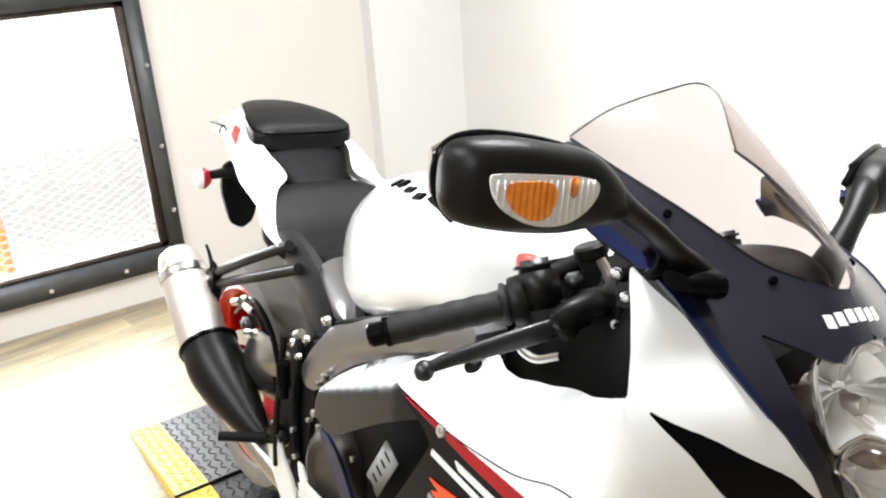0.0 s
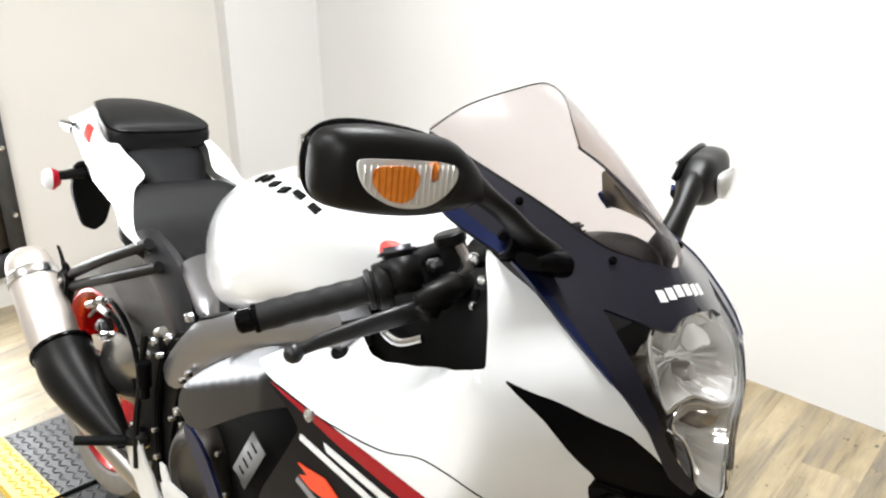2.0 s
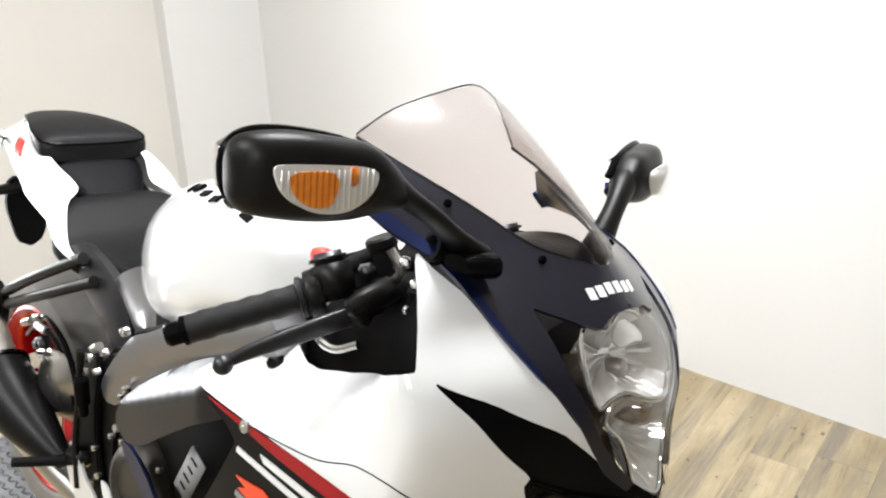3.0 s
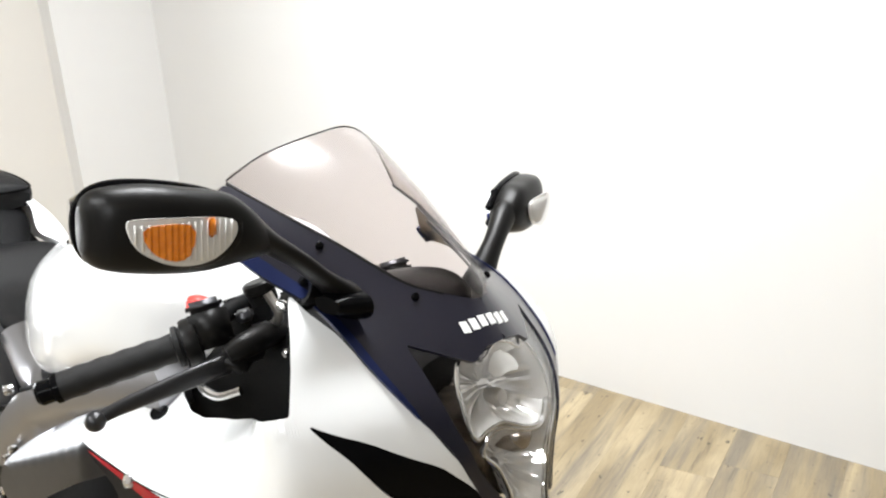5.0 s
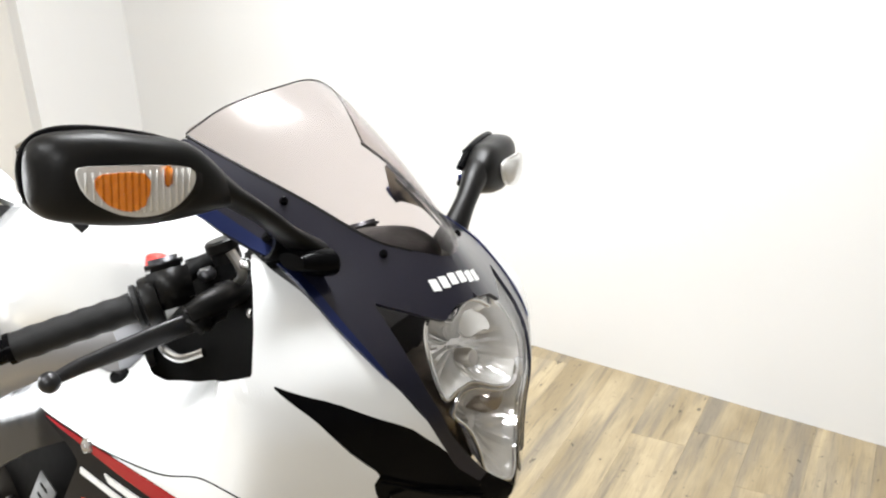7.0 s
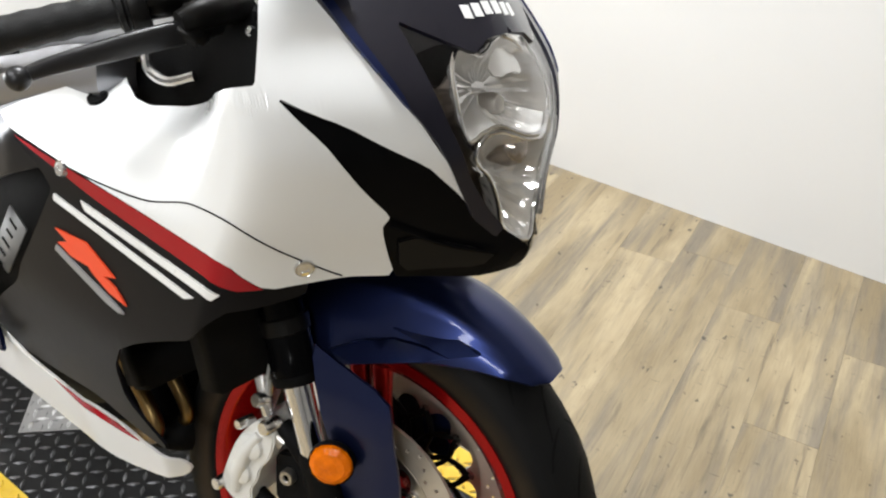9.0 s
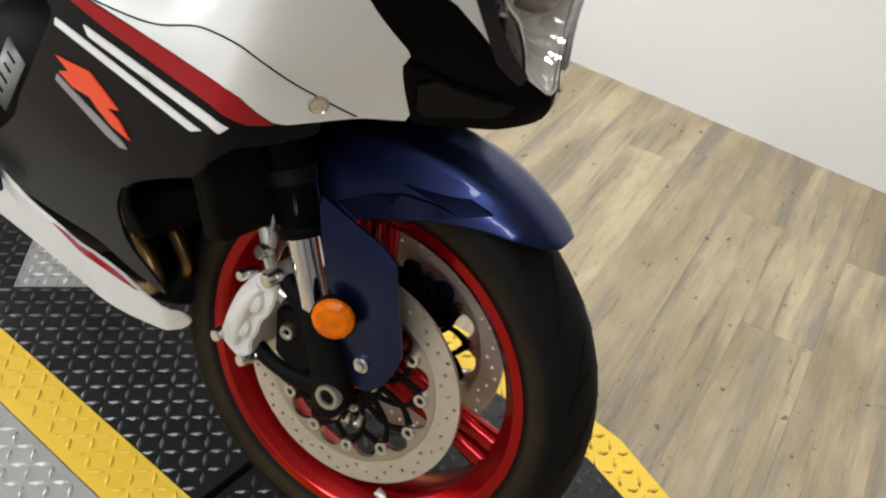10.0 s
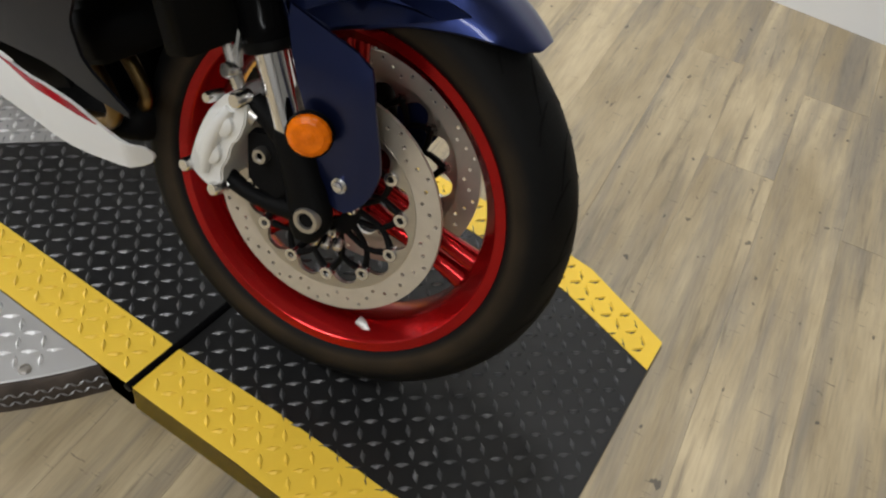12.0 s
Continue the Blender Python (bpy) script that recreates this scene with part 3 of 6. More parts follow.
for x0, x1 in ((HINGE_R + 0.003, HINGE_F - 0.004), (-1.92, HINGE_R - 0.003)):
    for y0, y1 in ((Y0, Y0 + STRIP), (Y1 - STRIP, Y1)):
        strip = [(x0, y0), (x1, y0), (x1, y1), (x0, y1)]
        deck_part("yellow_strip", strip, PLATE_YELLOW, "yellow edge marking", 0.0016)
        lugs("tread_lug", strip, PLATE_YELLOW, 0.0016, 0.003)
for hx in (HINGE_F, HINGE_R):
    part("hinge", tube([(hx, Y0 - 0.004, DECK - 0.001), (hx, 0.05, DECK - 0.001), (hx, Y1 + 0.004, DECK - 0.001)], 0.0072, 12), BLACK_GLOSS, stand, "black hinge rod")
disc_c = (-0.80, 0.055)
part("turntable_rim", lathe([(0.6, 0.0), (0.675, 0.0), (0.672, 0.012), (0.664, 0.038), (0.66, 0.043), (0.6, 0.043)], 96, True, at(*disc_c, 0)), RUST_STEEL, stand, "dirty brown turntable edge")
part("turntable", lathe([(0, 0.02), (0.65, 0.02), (0.657, 0.044), (0.655, 0.0455), (0, 0.0455)], 96, frame_m=at(*disc_c, 0)), PLATE_SILVER, stand, "bare metal tread-plate turntable")
skirt_v, skirt_f = [], []
for k in range(190):
    for row in range(2):
        a, tilt = radians(-165 + k * 0.92 * 0.92 + row * 0.42), 0.6 if (k + row) % 2 else -0.6
        for da, dz, dr in ((-0.010, -0.5, 0.001), (0.0, -0.25, 0.001), (0.010, 0.5, 0.001), (0.0, 0.25, 0.001), (0.0, 0.0, 0.0035)):
            z = 0.013 + row * 0.016 + dz * 0.010 * (1 if tilt > 0 else -1)
            r = 0.6725 - 0.0003 * (z / 0.001) * 0.3 + dr
            skirt_v.append((disc_c[0] + r * math.cos(a + da * 0.9), disc_c[1] + r * math.sin(a + da * 0.9), z))
        b = len(skirt_v) - 5
        skirt_f += [(b, b + 1, b + 4), (b + 1, b + 2, b + 4), (b + 2, b + 3, b + 4), (b + 3, b, b + 4)]
tagged(finish("tread_lug", skirt_v, skirt_f, MESH_STEEL, stand, smooth=False), kind="stuff")
disc_lugs = [(disc_c[0] + x, disc_c[1] + y) for x, y in ring(48, 0.645)]
for sgn, edge in ((-1, Y0 - 0.006), (1, Y1 + 0.006)):
    reach = math.sqrt(0.645**2 - (edge - disc_c[1]) ** 2)
    arc = sorted((p for p in disc_lugs if sgn * (p[1] - edge) > 0.002), key=lambda p: -p[0])
    lugs("tread_lug", [(disc_c[0] - reach, edge), (disc_c[0] + reach, edge), *arc], LUG_HIGHLIGHT, 0.0, 0.0042, flat=0.0455)
patch = [(-0.783, -0.114), (-0.613, 0.056), (-0.783, 0.226), (-0.953, 0.056)]
deck_part("centre_plate", patch, PLATE_SILVER, "bare metal tread plate", 0.002)
lugs("tread_lug", patch, LUG_HIGHLIGHT, 0.002, 0.003)
for bx, by in ((-0.30, -0.345), (-0.36, -0.43)):
    part("bolt", bolt_mesh(at(bx, by, 0.047), 0.009, 0.004), STEEL, stand)

# ---- the motorcycle: x forward from the front axle, y to its left, z up; it leans on its side stand ----
BIKE = Matrix.Translation((0, 0, 0.35)) @ Matrix.Rotation(radians(-8.77), 4, "X")
STEER_AXIS = Vector((-math.sin(radians(23.75)), 0, math.cos(radians(23.75))))
PIVOT = Vector((-0.0328, 0, 0))
STEER = Matrix.Translation(PIVOT) @ Matrix.Rotation(radians(10.29), 4, STEER_AXIS) @ Matrix.Translation(-PIVOT)
moto = tagged(new("motorcycle"), "white and dark blue sport motorcycle with red wheels", "motorcycle")
moto.matrix_world = BIKE
FLIP = Matrix.Diagonal((1, -1, 1, 1))


def both(name, make, mat, parent=None, label="", **kw):
    """A part on the right and its mirror image on the left."""
    right = part(name, make(), mat, parent or moto, label, **kw)
    bm = make()
    bm.transform(FLIP)
    return right, part(name, bm, mat, parent or moto, label, **kw)


# nose and side surface by height: centre line, half width, sweep back from the centre, roundness of the nose
NOSE_Z = (0.28, 0.36, 0.416, 0.46, 0.534, 0.583, 0.635, 0.684, 0.727, 0.767, 0.80, 0.84, 0.86)
NOSE_X = (0.085, 0.118, 0.130, 0.142, 0.148, 0.126, 0.078, 0.033, -0.009, -0.055, -0.101, -0.161, -0.21)
WIDE_Z = (0.0, 0.15, 0.25, 0.35, 0.43, 0.584, 0.64, 0.68, 0.75, 0.80, 0.86)
WIDE_Y = (0.20, 0.235, 0.255, 0.262, 0.264, 0.264, 0.235, 0.222, 0.205, 0.19, 0.15)
SWEEP_Z, SWEEP = (0.28, 0.42, 0.5, 0.58, 0.62, 0.64, 0.68, 0.86), (0.6, 0.58, 0.52, 0.48, 0.55, 0.62, 0.82, 0.85)


def smooth_interp(z, zs, vs, w=0.018):
    return sum(float(np.interp(z + d * w, zs, vs)) for d in (-1, -0.5, 0, 0.5, 1)) / 5


def fair(u, z):
    """A point of the fairing: u 0 at the centre line, 1 where the side turns straight; below 0 the left side."""
    a = abs(u)
    b = min(a, 1)
    w, s = smooth_interp(z, WIDE_Z, WIDE_Y), smooth_interp(z, SWEEP_Z, SWEEP)
    # the left half stands a little lower and further back up at the screen
    r = min(max((z - 0.64) / 0.10, 0), 1) if u < 0 else 0.0
    r *= r * (3 - 2 * r)
    if u < 0:
        s *= 1.12 + 0.5 * r
    e = float(np.interp(z, (0.55, 0.65), (0.03, 0.05)))
    y = w * (1 - (1 - b) ** 2) * (1 - 0.09 * r)
    x = smooth_interp(z, NOSE_Z, NOSE_X) - s * (math.sqrt(y * y + e * e) - e) - 0.03 * b**4 - 0.4 * max(a - 1, 0) + 0.034 * r * b * b
    # the chin runs out to a point
    x += 0.026 * max(0.0, 1 - abs(z - 0.415) / 0.085) * math.exp(-((y / 0.055) ** 2))
    if 0.43 < z < 0.60:
        f = min(max((-0.01 - x) / 0.24, 0), 1)
        g = (z - 0.43) ** 2 / (z - 0.43 + 0.025)
        y *= 1 - f * f * (3 - 2 * f) * 1.85 * g / w
    return Vector((x, -y if u >= 0 else y, z - 0.065 * r * b**1.5))


def loft(low, high, bulge, thick, steps=5, across=8, out=(0, -1, 0.35)):
    """A bowed panel between two edge lines, with thickness."""
    a, b = [Vector(p) for p in spline(low, steps)], [Vector(p) for p in spline(high, steps)]
    o = Vector(out).normalized()
    bm = bmesh.new()
    grid = []
    for d in (0.0, thick):
        grid.append([[bm.verts.new(p.lerp(q, k / across) + o * (bulge * 4 * (k / across) * (1 - k / across) - d)) for k in range(across + 1)] for p, q in zip(a, b)])
    n = len(a)
    for rows in grid:
        for i in range(n - 1):
            for k in range(across):
                bm.faces.new((rows[i][k], rows[i][k + 1], rows[i + 1][k + 1], rows[i + 1][k]))
    for i in range(n - 1):
        for k in (0, across):
            bm.faces.new((grid[0][i][k], grid[0][i + 1][k], grid[1][i + 1][k], grid[1][i][k]))
    for i in (0, n - 1):
        for k in range(across):
            bm.faces.new((grid[0][i][k], grid[0][i][k + 1], grid[1][i][k + 1], grid[1][i][k]))
    return bm


def on_fair(proud=0.0):
    def place(u, z, d):
        e = 0.01
        du, dz = fair(u + e, z) - fair(u - e, z), fair(u, z + e) - fair(u, z - e)
        n = dz.cross(du)
        n = n.normalized() if n.length > 1e-9 else Vector((1, 0, 0))
        return fair(u, z) + n * (proud - d)
    return place


def fair_panel(outline, proud=0.0, thick=0.004, step=0.011, rounds=1, keep=0.2):
    return lambda: sheet(soften(outline, rounds, keep) if rounds else outline, on_fair(proud), thick, step, sx=0.4)


WHITE_PANEL = [(0.566, 0.6834), (0.523, 0.6666), (0.469, 0.6508), (0.420, 0.6251), (0.314, 0.5769), (0.247, 0.5345), (0.183, 0.5013), (0.138, 0.4702),
               (0.191, 0.4930), (0.272, 0.5208), (0.483, 0.5583), (0.721, 0.5814), (0.562, 0.5447), (0.446, 0.5056), (0.329, 0.4688), (0.341, 0.4555),
               (0.259, 0.3958), (0.385, 0.3984), (0.622, 0.3859), (0.841, 0.4147), (1.259, 0.4269), (1.573, 0.4340), (1.862, 0.4400), (1.965, 0.4480), (1.935, 0.4640),
               (1.850, 0.4885), (1.778, 0.5100), (1.708, 0.5015), (1.626, 0.4941), (1.556, 0.4940), (1.500, 0.5000), (1.420, 0.5090), (1.320, 0.5270), (1.140, 0.5605), (1.000, 0.5815), (0.880, 0.5850), (0.806, 0.5870), (0.755, 0.6110), (0.707, 0.6327), (0.630, 0.6590)]
for outline in (WHITE_PANEL, [(-u, z) for u, z in WHITE_PANEL]):
    part("side_fairing", fair_panel(outline, 0.0, 0.004, 0.0075, 1, 0.12)(), WHITE, moto, label="glossy white side fairing")
INSERT = [(0.711, 0.5802), (0.482, 0.5572), (0.271, 0.5194), (0.192, 0.4918), (0.138, 0.4691), (0.080, 0.4509), (0.003, 0.426), (0.003, 0.398), (0.087, 0.3860),
          (0.249, 0.3903), (0.262, 0.3980), (0.339, 0.4554), (0.330, 0.4689), (0.446, 0.5056), (0.562, 0.5447)]
for outline in (INSERT, [(-u, z) for u, z in INSERT]):
    part("nose_insert", fair_panel(outline, -0.004, 0.004, 0.011, 1, 0.1)(), BLACK_GLOSS, moto, label="gloss black nose insert")
both("chin_vent", fair_panel([(0.289, 0.4450), (0.075, 0.4220), (0.089, 0.4034), (0.172, 0.4009), (0.249, 0.4000)], -0.0005, 0.004, 0.012), BLACK_PLASTIC, label="satin black chin vent panel")
both("chin_ridge", lambda: tube([on_fair(0.001)(0.323, 0.4593, 0), on_fair(0.002)(0.175, 0.4326, 0), on_fair(0.001)(0.075, 0.4225, 0)], 0.0022, 8), BLACK_GLOSS)
COWL = [(0.000, 0.6700), (0.030, 0.6712), (0.100, 0.6791), (0.189, 0.6925), (0.317, 0.7293), (0.464, 0.7599), (0.657, 0.7877), (0.844, 0.7683), (0.894, 0.7202), (0.766, 0.7151), (0.672, 0.7005), (0.578, 0.6866), (0.502, 0.6740), (0.466, 0.6565), (0.426, 0.6263),
        (0.359, 0.5940), (0.260, 0.5467), (0.170, 0.4852), (0.140, 0.4633), (0.086, 0.4419), (0.075, 0.4527), (0.111, 0.4720), (0.173, 0.5107), (0.225, 0.5591), (0.252, 0.5996), (0.276, 0.6366), (0.198, 0.6262), (0.116, 0.6140), (0.070, 0.6260), (0.000, 0.6300)]
for outline in (COWL, [(-u, z) for u, z in COWL if z < 0.765]):
    part("nose_cowl", fair_panel(outline, 0.003, 0.005, 0.010, 1, 0.1)(), BLUE_DARK, moto, label="dark metallic blue nose cowl")
COWL_FACET = [(0.894, 0.7202), (0.766, 0.7151), (0.578, 0.6866), (0.502, 0.6740), (0.466, 0.6565), (0.426, 0.6263), (0.359, 0.5940), (0.309, 0.5684), (0.321, 0.5834), (0.390, 0.6244), (0.430, 0.6567), (0.488, 0.6877), (0.632, 0.7169), (0.832, 0.7455)]
for outline in (COWL_FACET, [(-u, z) for u, z in COWL_FACET]):
    part("cowl_facet", fair_panel(outline, 0.0045, 0.004, 0.010, 1, 0.2)(), BLUE, moto, label="lighter blue bevelled cowl edge")

# windscreen
SCREEN_R = [(0.000, 0.6700), (0.030, 0.6712), (0.100, 0.6791), (0.189, 0.6925), (0.317, 0.7293), (0.464, 0.7599), (0.650, 0.7886), (0.626, 0.7943), (0.463, 0.8111), (0.343, 0.8235), (0.164, 0.8379), (0.049, 0.8440), (0.000, 0.8460)]
screen_outline = SCREEN_R + [(-u, z) for u, z in SCREEN_R[::-1] if u > 0]
windscreen = part("windscreen", sheet(screen_outline, on_fair(0.0055), 0.003, 0.011, sx=0.4), SCREEN, moto, "lightly smoked clear windscreen")
edge_pts = [on_fair(0.0045)(u, z, 0) for u, z in [(0.650, 0.7896), (0.464, 0.8121), (0.343, 0.8245), (0.163, 0.8389), (0.000, 0.8470), (-0.163, 0.8389), (-0.343, 0.8245), (-0.464, 0.8121), (-0.650, 0.7896)]]
part("screen_rim", tube(edge_pts, 0.0011, 8, 6), BLACK_PLASTIC, windscreen, "thin dark screen edge")
for u, z in ((0.381, 0.7279), (0.179, 0.6771), (-0.381, 0.7279), (-0.179, 0.6771)):
    p, q = on_fair(0.004)(u, z, 0), on_fair(0.012)(u, z, 0)
    part("screen_bolt", bolt_mesh(toward(p, q - p), 0.0048, 0.004), BLACK_GLOSS, windscreen)

for sgn in (1, -1):
    part("screen_edge", tube([on_fair(0.002)(sgn * u, z, 0) for u, z in [(0.650, 0.7886), (0.464, 0.7599), (0.317, 0.7293), (0.189, 0.6925), (0.100, 0.6791)]], 0.0022, 8), BLACK_PLASTIC, windscreen, "dark lower screen edge")
part("screen_trim", sheet(soften([(0.56, 0.772), (0.46, 0.7585), (0.317, 0.7290), (0.200, 0.6960), (0.26, 0.716), (0.31, 0.735), (0.36, 0.741), (0.40, 0.757), (0.46, 0.768)], 1), on_fair(-0.012), 0.003, 0.01, sx=0.4), BLACK_PLASTIC, windscreen, "black inner screen trim")
part("screen_trim", sheet(soften([(-0.40, 0.7455), (-0.317, 0.7290), (-0.189, 0.6920), (-0.23, 0.690), (-0.33, 0.704), (-0.37, 0.722), (-0.40, 0.730)], 1), on_fair(-0.004), 0.003, 0.01, sx=0.4), BLACK_PLASTIC, windscreen, "black inner screen trim")
part("dash_hood", shell([(-0.15, 0.01, 0.638, 0.05, 0.016, 0.03, 2.4), (-0.11, 0.01, 0.650, 0.072, 0.022, 0.03, 2.6), (-0.06, 0.015, 0.655, 0.072, 0.026, 0.03, 2.6), (-0.02, 0.018, 0.652, 0.055, 0.022, 0.03, 2.4), (0.0, 0.02, 0.648, 0.03, 0.012, 0.02, 2.2)], "x", 28, 5), BLACK_PLASTIC, windscreen, "black instrument hood behind the screen")

# maker's mark as plain blocks
for k in range(6):
    u0, z0 = 0.105 - k * 0.029, 0.6505 - 0.0018 * abs(k - 2.5)
    part("emblem", sheet([(u0, z0 - 0.0052), (u0, z0 + 0.0052), (u0 - 0.021, z0 + 0.0052), (u0 - 0.021, z0 - 0.0052)], on_fair(0.0038), 0.001, 0.01, sx=0.4), WHITE_DECAL, moto, "white emblem block")

# headlight: clear lens over two stacked reflector bowls
LAMP_R = [(0.000, 0.6300), (0.070, 0.6260), (0.116, 0.6140), (0.198, 0.6262), (0.276, 0.6366), (0.252, 0.5996), (0.225, 0.5591), (0.173, 0.5107), (0.111, 0.4720), (0.075, 0.4527), (0.030, 0.4330), (0.000, 0.4240)]
lamp_outline = LAMP_R + [(-u, z) for u, z in LAMP_R[::-1] if u > 0]
headlight = part("headlight", sheet(lamp_outline, on_fair(-0.072), 0.004, 0.014, sx=0.4), SMOKED, moto, "stacked headlight with chrome reflectors")
part("lens", sheet(lamp_outline, on_fair(0.001), 0.003, 0.011, sx=0.4), LENS, headlight, "clear headlight lens")


def lamp_rim(half):
    """A closed outline from its right half, top to bottom."""
    rows = [tuple(p) for p in spline(half, 5)]
    return rows + [(-u, z) for u, z in rows[-2:0:-1]]


def lamp_cup(rim, centre, lift, deep, flutes=0.10):
    """A fluted reflector cup that falls back from its rim to a small flat floor."""
    bm, rings = bmesh.new(), []
    for f in (1.0, 0.97, 0.86, 0.70, 0.50, 0.30, 0.14):
        loop = []
        for k, (u, z) in enumerate(rim):
            p = on_fair(lift)(centre[0] + (u - centre[0]) * f, centre[1] + (z - centre[1]) * f, 0)
            fall = deep * (1 - f**2.4) * (1 + flutes * (0.5 if (k // 2) % 2 else -0.5) * (f < 0.95))
            loop.append(bm.verts.new(p - Vector((0.96, 0, 0.28)) * fall))
        rings.append(loop)
    n = len(rim)
    for a, b in zip(rings, rings[1:]):
        for k in range(n):
            bm.faces.new((a[k], a[(k + 1) % n], b[(k + 1) % n], b[k]))
    bm.faces.new(rings[-1])
    return bm


UPPER_CUP = lamp_rim([(0, 0.632), (0.045, 0.626), (0.085, 0.6165), (0.135, 0.6215), (0.172, 0.6015), (0.183, 0.5658), (0.168, 0.541), (0.135, 0.549), (0.093, 0.555), (0.04, 0.546), (0, 0.544)])
LOWER_CUP = lamp_rim([(0, 0.540), (0.038, 0.542), (0.094, 0.550), (0.134, 0.5442), (0.153, 0.522), (0.108, 0.4997), (0.086, 0.4763), (0.070, 0.4490), (0.034, 0.4350), (0, 0.431)])
for rim, centre, deep, label in ((UPPER_CUP, (0, 0.590), 0.056, "upper fluted chrome reflector"), (LOWER_CUP, (0, 0.500), 0.050, "lower fluted chrome reflector")):
    part("reflector", lamp_cup(rim, centre, -0.010, deep), REFLECTOR, headlight, label, smooth=False)
    loop = [on_fair(-0.008)(u, z, 0) for u, z in rim + rim[:1]]
    part("reflector_rim", tube(loop, 0.0024, 8, 1), CHROME, headlight, "bright moulded reflector edge")
part("visor", sheet(soften([(-0.07, 0.612), (0.0, 0.6285), (0.07, 0.612), (0.055, 0.600), (0.0, 0.606), (-0.055, 0.600)], 1), on_fair(-0.016), 0.003, 0.012, sx=0.4), REFLECTOR, headlight, "small chrome visor inside the upper lamp")
part("bulb_shield", lathe([(0, 0.012), (0.009, 0.010), (0.012, 0.002), (0.011, -0.02), (0, -0.02)], 20, frame_m=toward(on_fair(-0.052)(0.0, 0.588, 0), (1, 0, 0.3))), STEEL, headlight, "grey bulb shield")
part("bulb_shield", lathe([(0, 0.02), (0.014, 0.017), (0.020, 0.006), (0.019, -0.02), (0, -0.02)], 20, frame_m=toward(on_fair(-0.042)(0.0, 0.520, 0), (1, 0, 0.1))), SMOKED, headlight, "dark bulb shield")
part("lamp_housing", shell([(-0.14, 0, 0.55, 0.10, 0.07, 0.09, 2.5), (-0.07, 0, 0.55, 0.10, 0.05, 0.08, 2.5), (-0.03, 0, 0.54, 0.07, 0.03, 0.06, 2.5)], "x"), BLACK_MATT, headlight, "black lamp housing")

# side panel with stripes
SIDE = [(1.861, 0.4380), (1.572, 0.4320), (1.258, 0.4249), (0.840, 0.4126), (0.622, 0.3848), (0.482, 0.3900), (0.482, 0.3762), (0.613, 0.3620), (0.806, 0.3523), (1.285, 0.2378), (1.353, 0.1970), (1.353, 0.1497), (1.192, 0.1050),
        (1.358, 0.1040), (1.534, 0.1160), (1.768, 0.1050), (2.020, 0.0980), (2.143, 0.1200), (2.028, 0.1650), (1.945, 0.1920), (1.797, 0.2349), (1.716, 0.2910), (1.661, 0.3670), (1.633, 0.3950), (1.684, 0.4100)]
both("side_panel", fair_panel(SIDE, -0.003, 0.004, 0.012, 1, 0.15), PANEL_DARK, label="dark charcoal lower side panel")
RED_OUT = [(1.836, 0.4365), (1.572, 0.4315), (1.258, 0.4244), (0.840, 0.4121), (0.639, 0.3858), (0.750, 0.3831), (1.130, 0.3990), (1.438, 0.4120), (1.626, 0.4239)]
both("red_stripe", fair_panel(RED_OUT, -0.001, 0.002, 0.012, 0), RED_STRIPE, label="red stripe")
both("white_stripe", fair_panel([(1.498, 0.4015), (0.846, 0.3763), (0.897, 0.3682), (1.473, 0.3920)], -0.001, 0.002, 0.012, 0), WHITE_DECAL, label="wide white stripe")
both("white_stripe", fair_panel([(1.615, 0.3920), (1.024, 0.3622), (1.052, 0.3559), (1.615, 0.3840)], -0.001, 0.002, 0.012, 0), WHITE_DECAL, label="narrow white stripe")
both("decal", fair_panel([(1.595, 0.3497), (1.523, 0.3513), (1.453, 0.3538), (1.365, 0.3394), (1.310, 0.3300), (1.356, 0.3245), (1.301, 0.3185), (1.242, 0.3030), (1.317, 0.3065), (1.391, 0.3175), (1.425, 0.3250), (1.500, 0.3245), (1.570, 0.3330), (1.530, 0.3404)], -0.001, 0.002, 0.012, 0), RED_ORANGE, label="angular orange-red emblem shape")
both("decal", fair_panel([(1.577, 0.3280), (1.269, 0.2950), (1.245, 0.2900), (1.272, 0.2870), (1.330, 0.2910), (1.578, 0.3200)], -0.0012, 0.002, 0.012, 0), GREY_DECAL, label="grey bar of small print")
def fair_line(rows, lift, steps=8):
    return [on_fair(lift)(float(u), float(z), 0) for u, z in spline(rows, steps)]


both("panel_seam", lambda: tube(fair_line([(1.62, 0.4330), (1.45, 0.4335), (1.26, 0.4400), (1.114, 0.4590), (0.95, 0.4620), (0.768, 0.4500), (0.56, 0.4250), (0.396, 0.4000)], 0.0002), 0.0009, 6, 2), LINE_PAINT)
for u, z, r in ((0.515, 0.4120, 0.0095), (1.590, 0.4284, 0.0085)):
    for sgn in (1, -1):
        p, q = on_fair(0.0)(sgn * u, z, 0), on_fair(0.01)(sgn * u, z, 0)
        part("fairing_bolt", lathe([(0, 0.002), (r * 0.35, 0.002), (r * 0.42, 0.0035), (r * 0.8, 0.003), (r * 0.86, 0.001), (r, 0.0025), (r * 1.12, -0.003)], 20, frame_m=toward(p, q - p)), BRIGHT_BOLT, moto, "bright fairing bolt")
for sgn in (1, -1):
    p, q = on_fair(0.0)(sgn * 1.73, 0.4845, 0), on_fair(0.01)(sgn * 1.73, 0.4845, 0)
    part("grommet", lathe([(0, 0.002), (0.009, 0.002), (0.0115, 0.0035), (0.0125, -0.003)], 20, frame_m=toward(p, q - p)), BLACK_MATT, moto, "black rubber grommet")

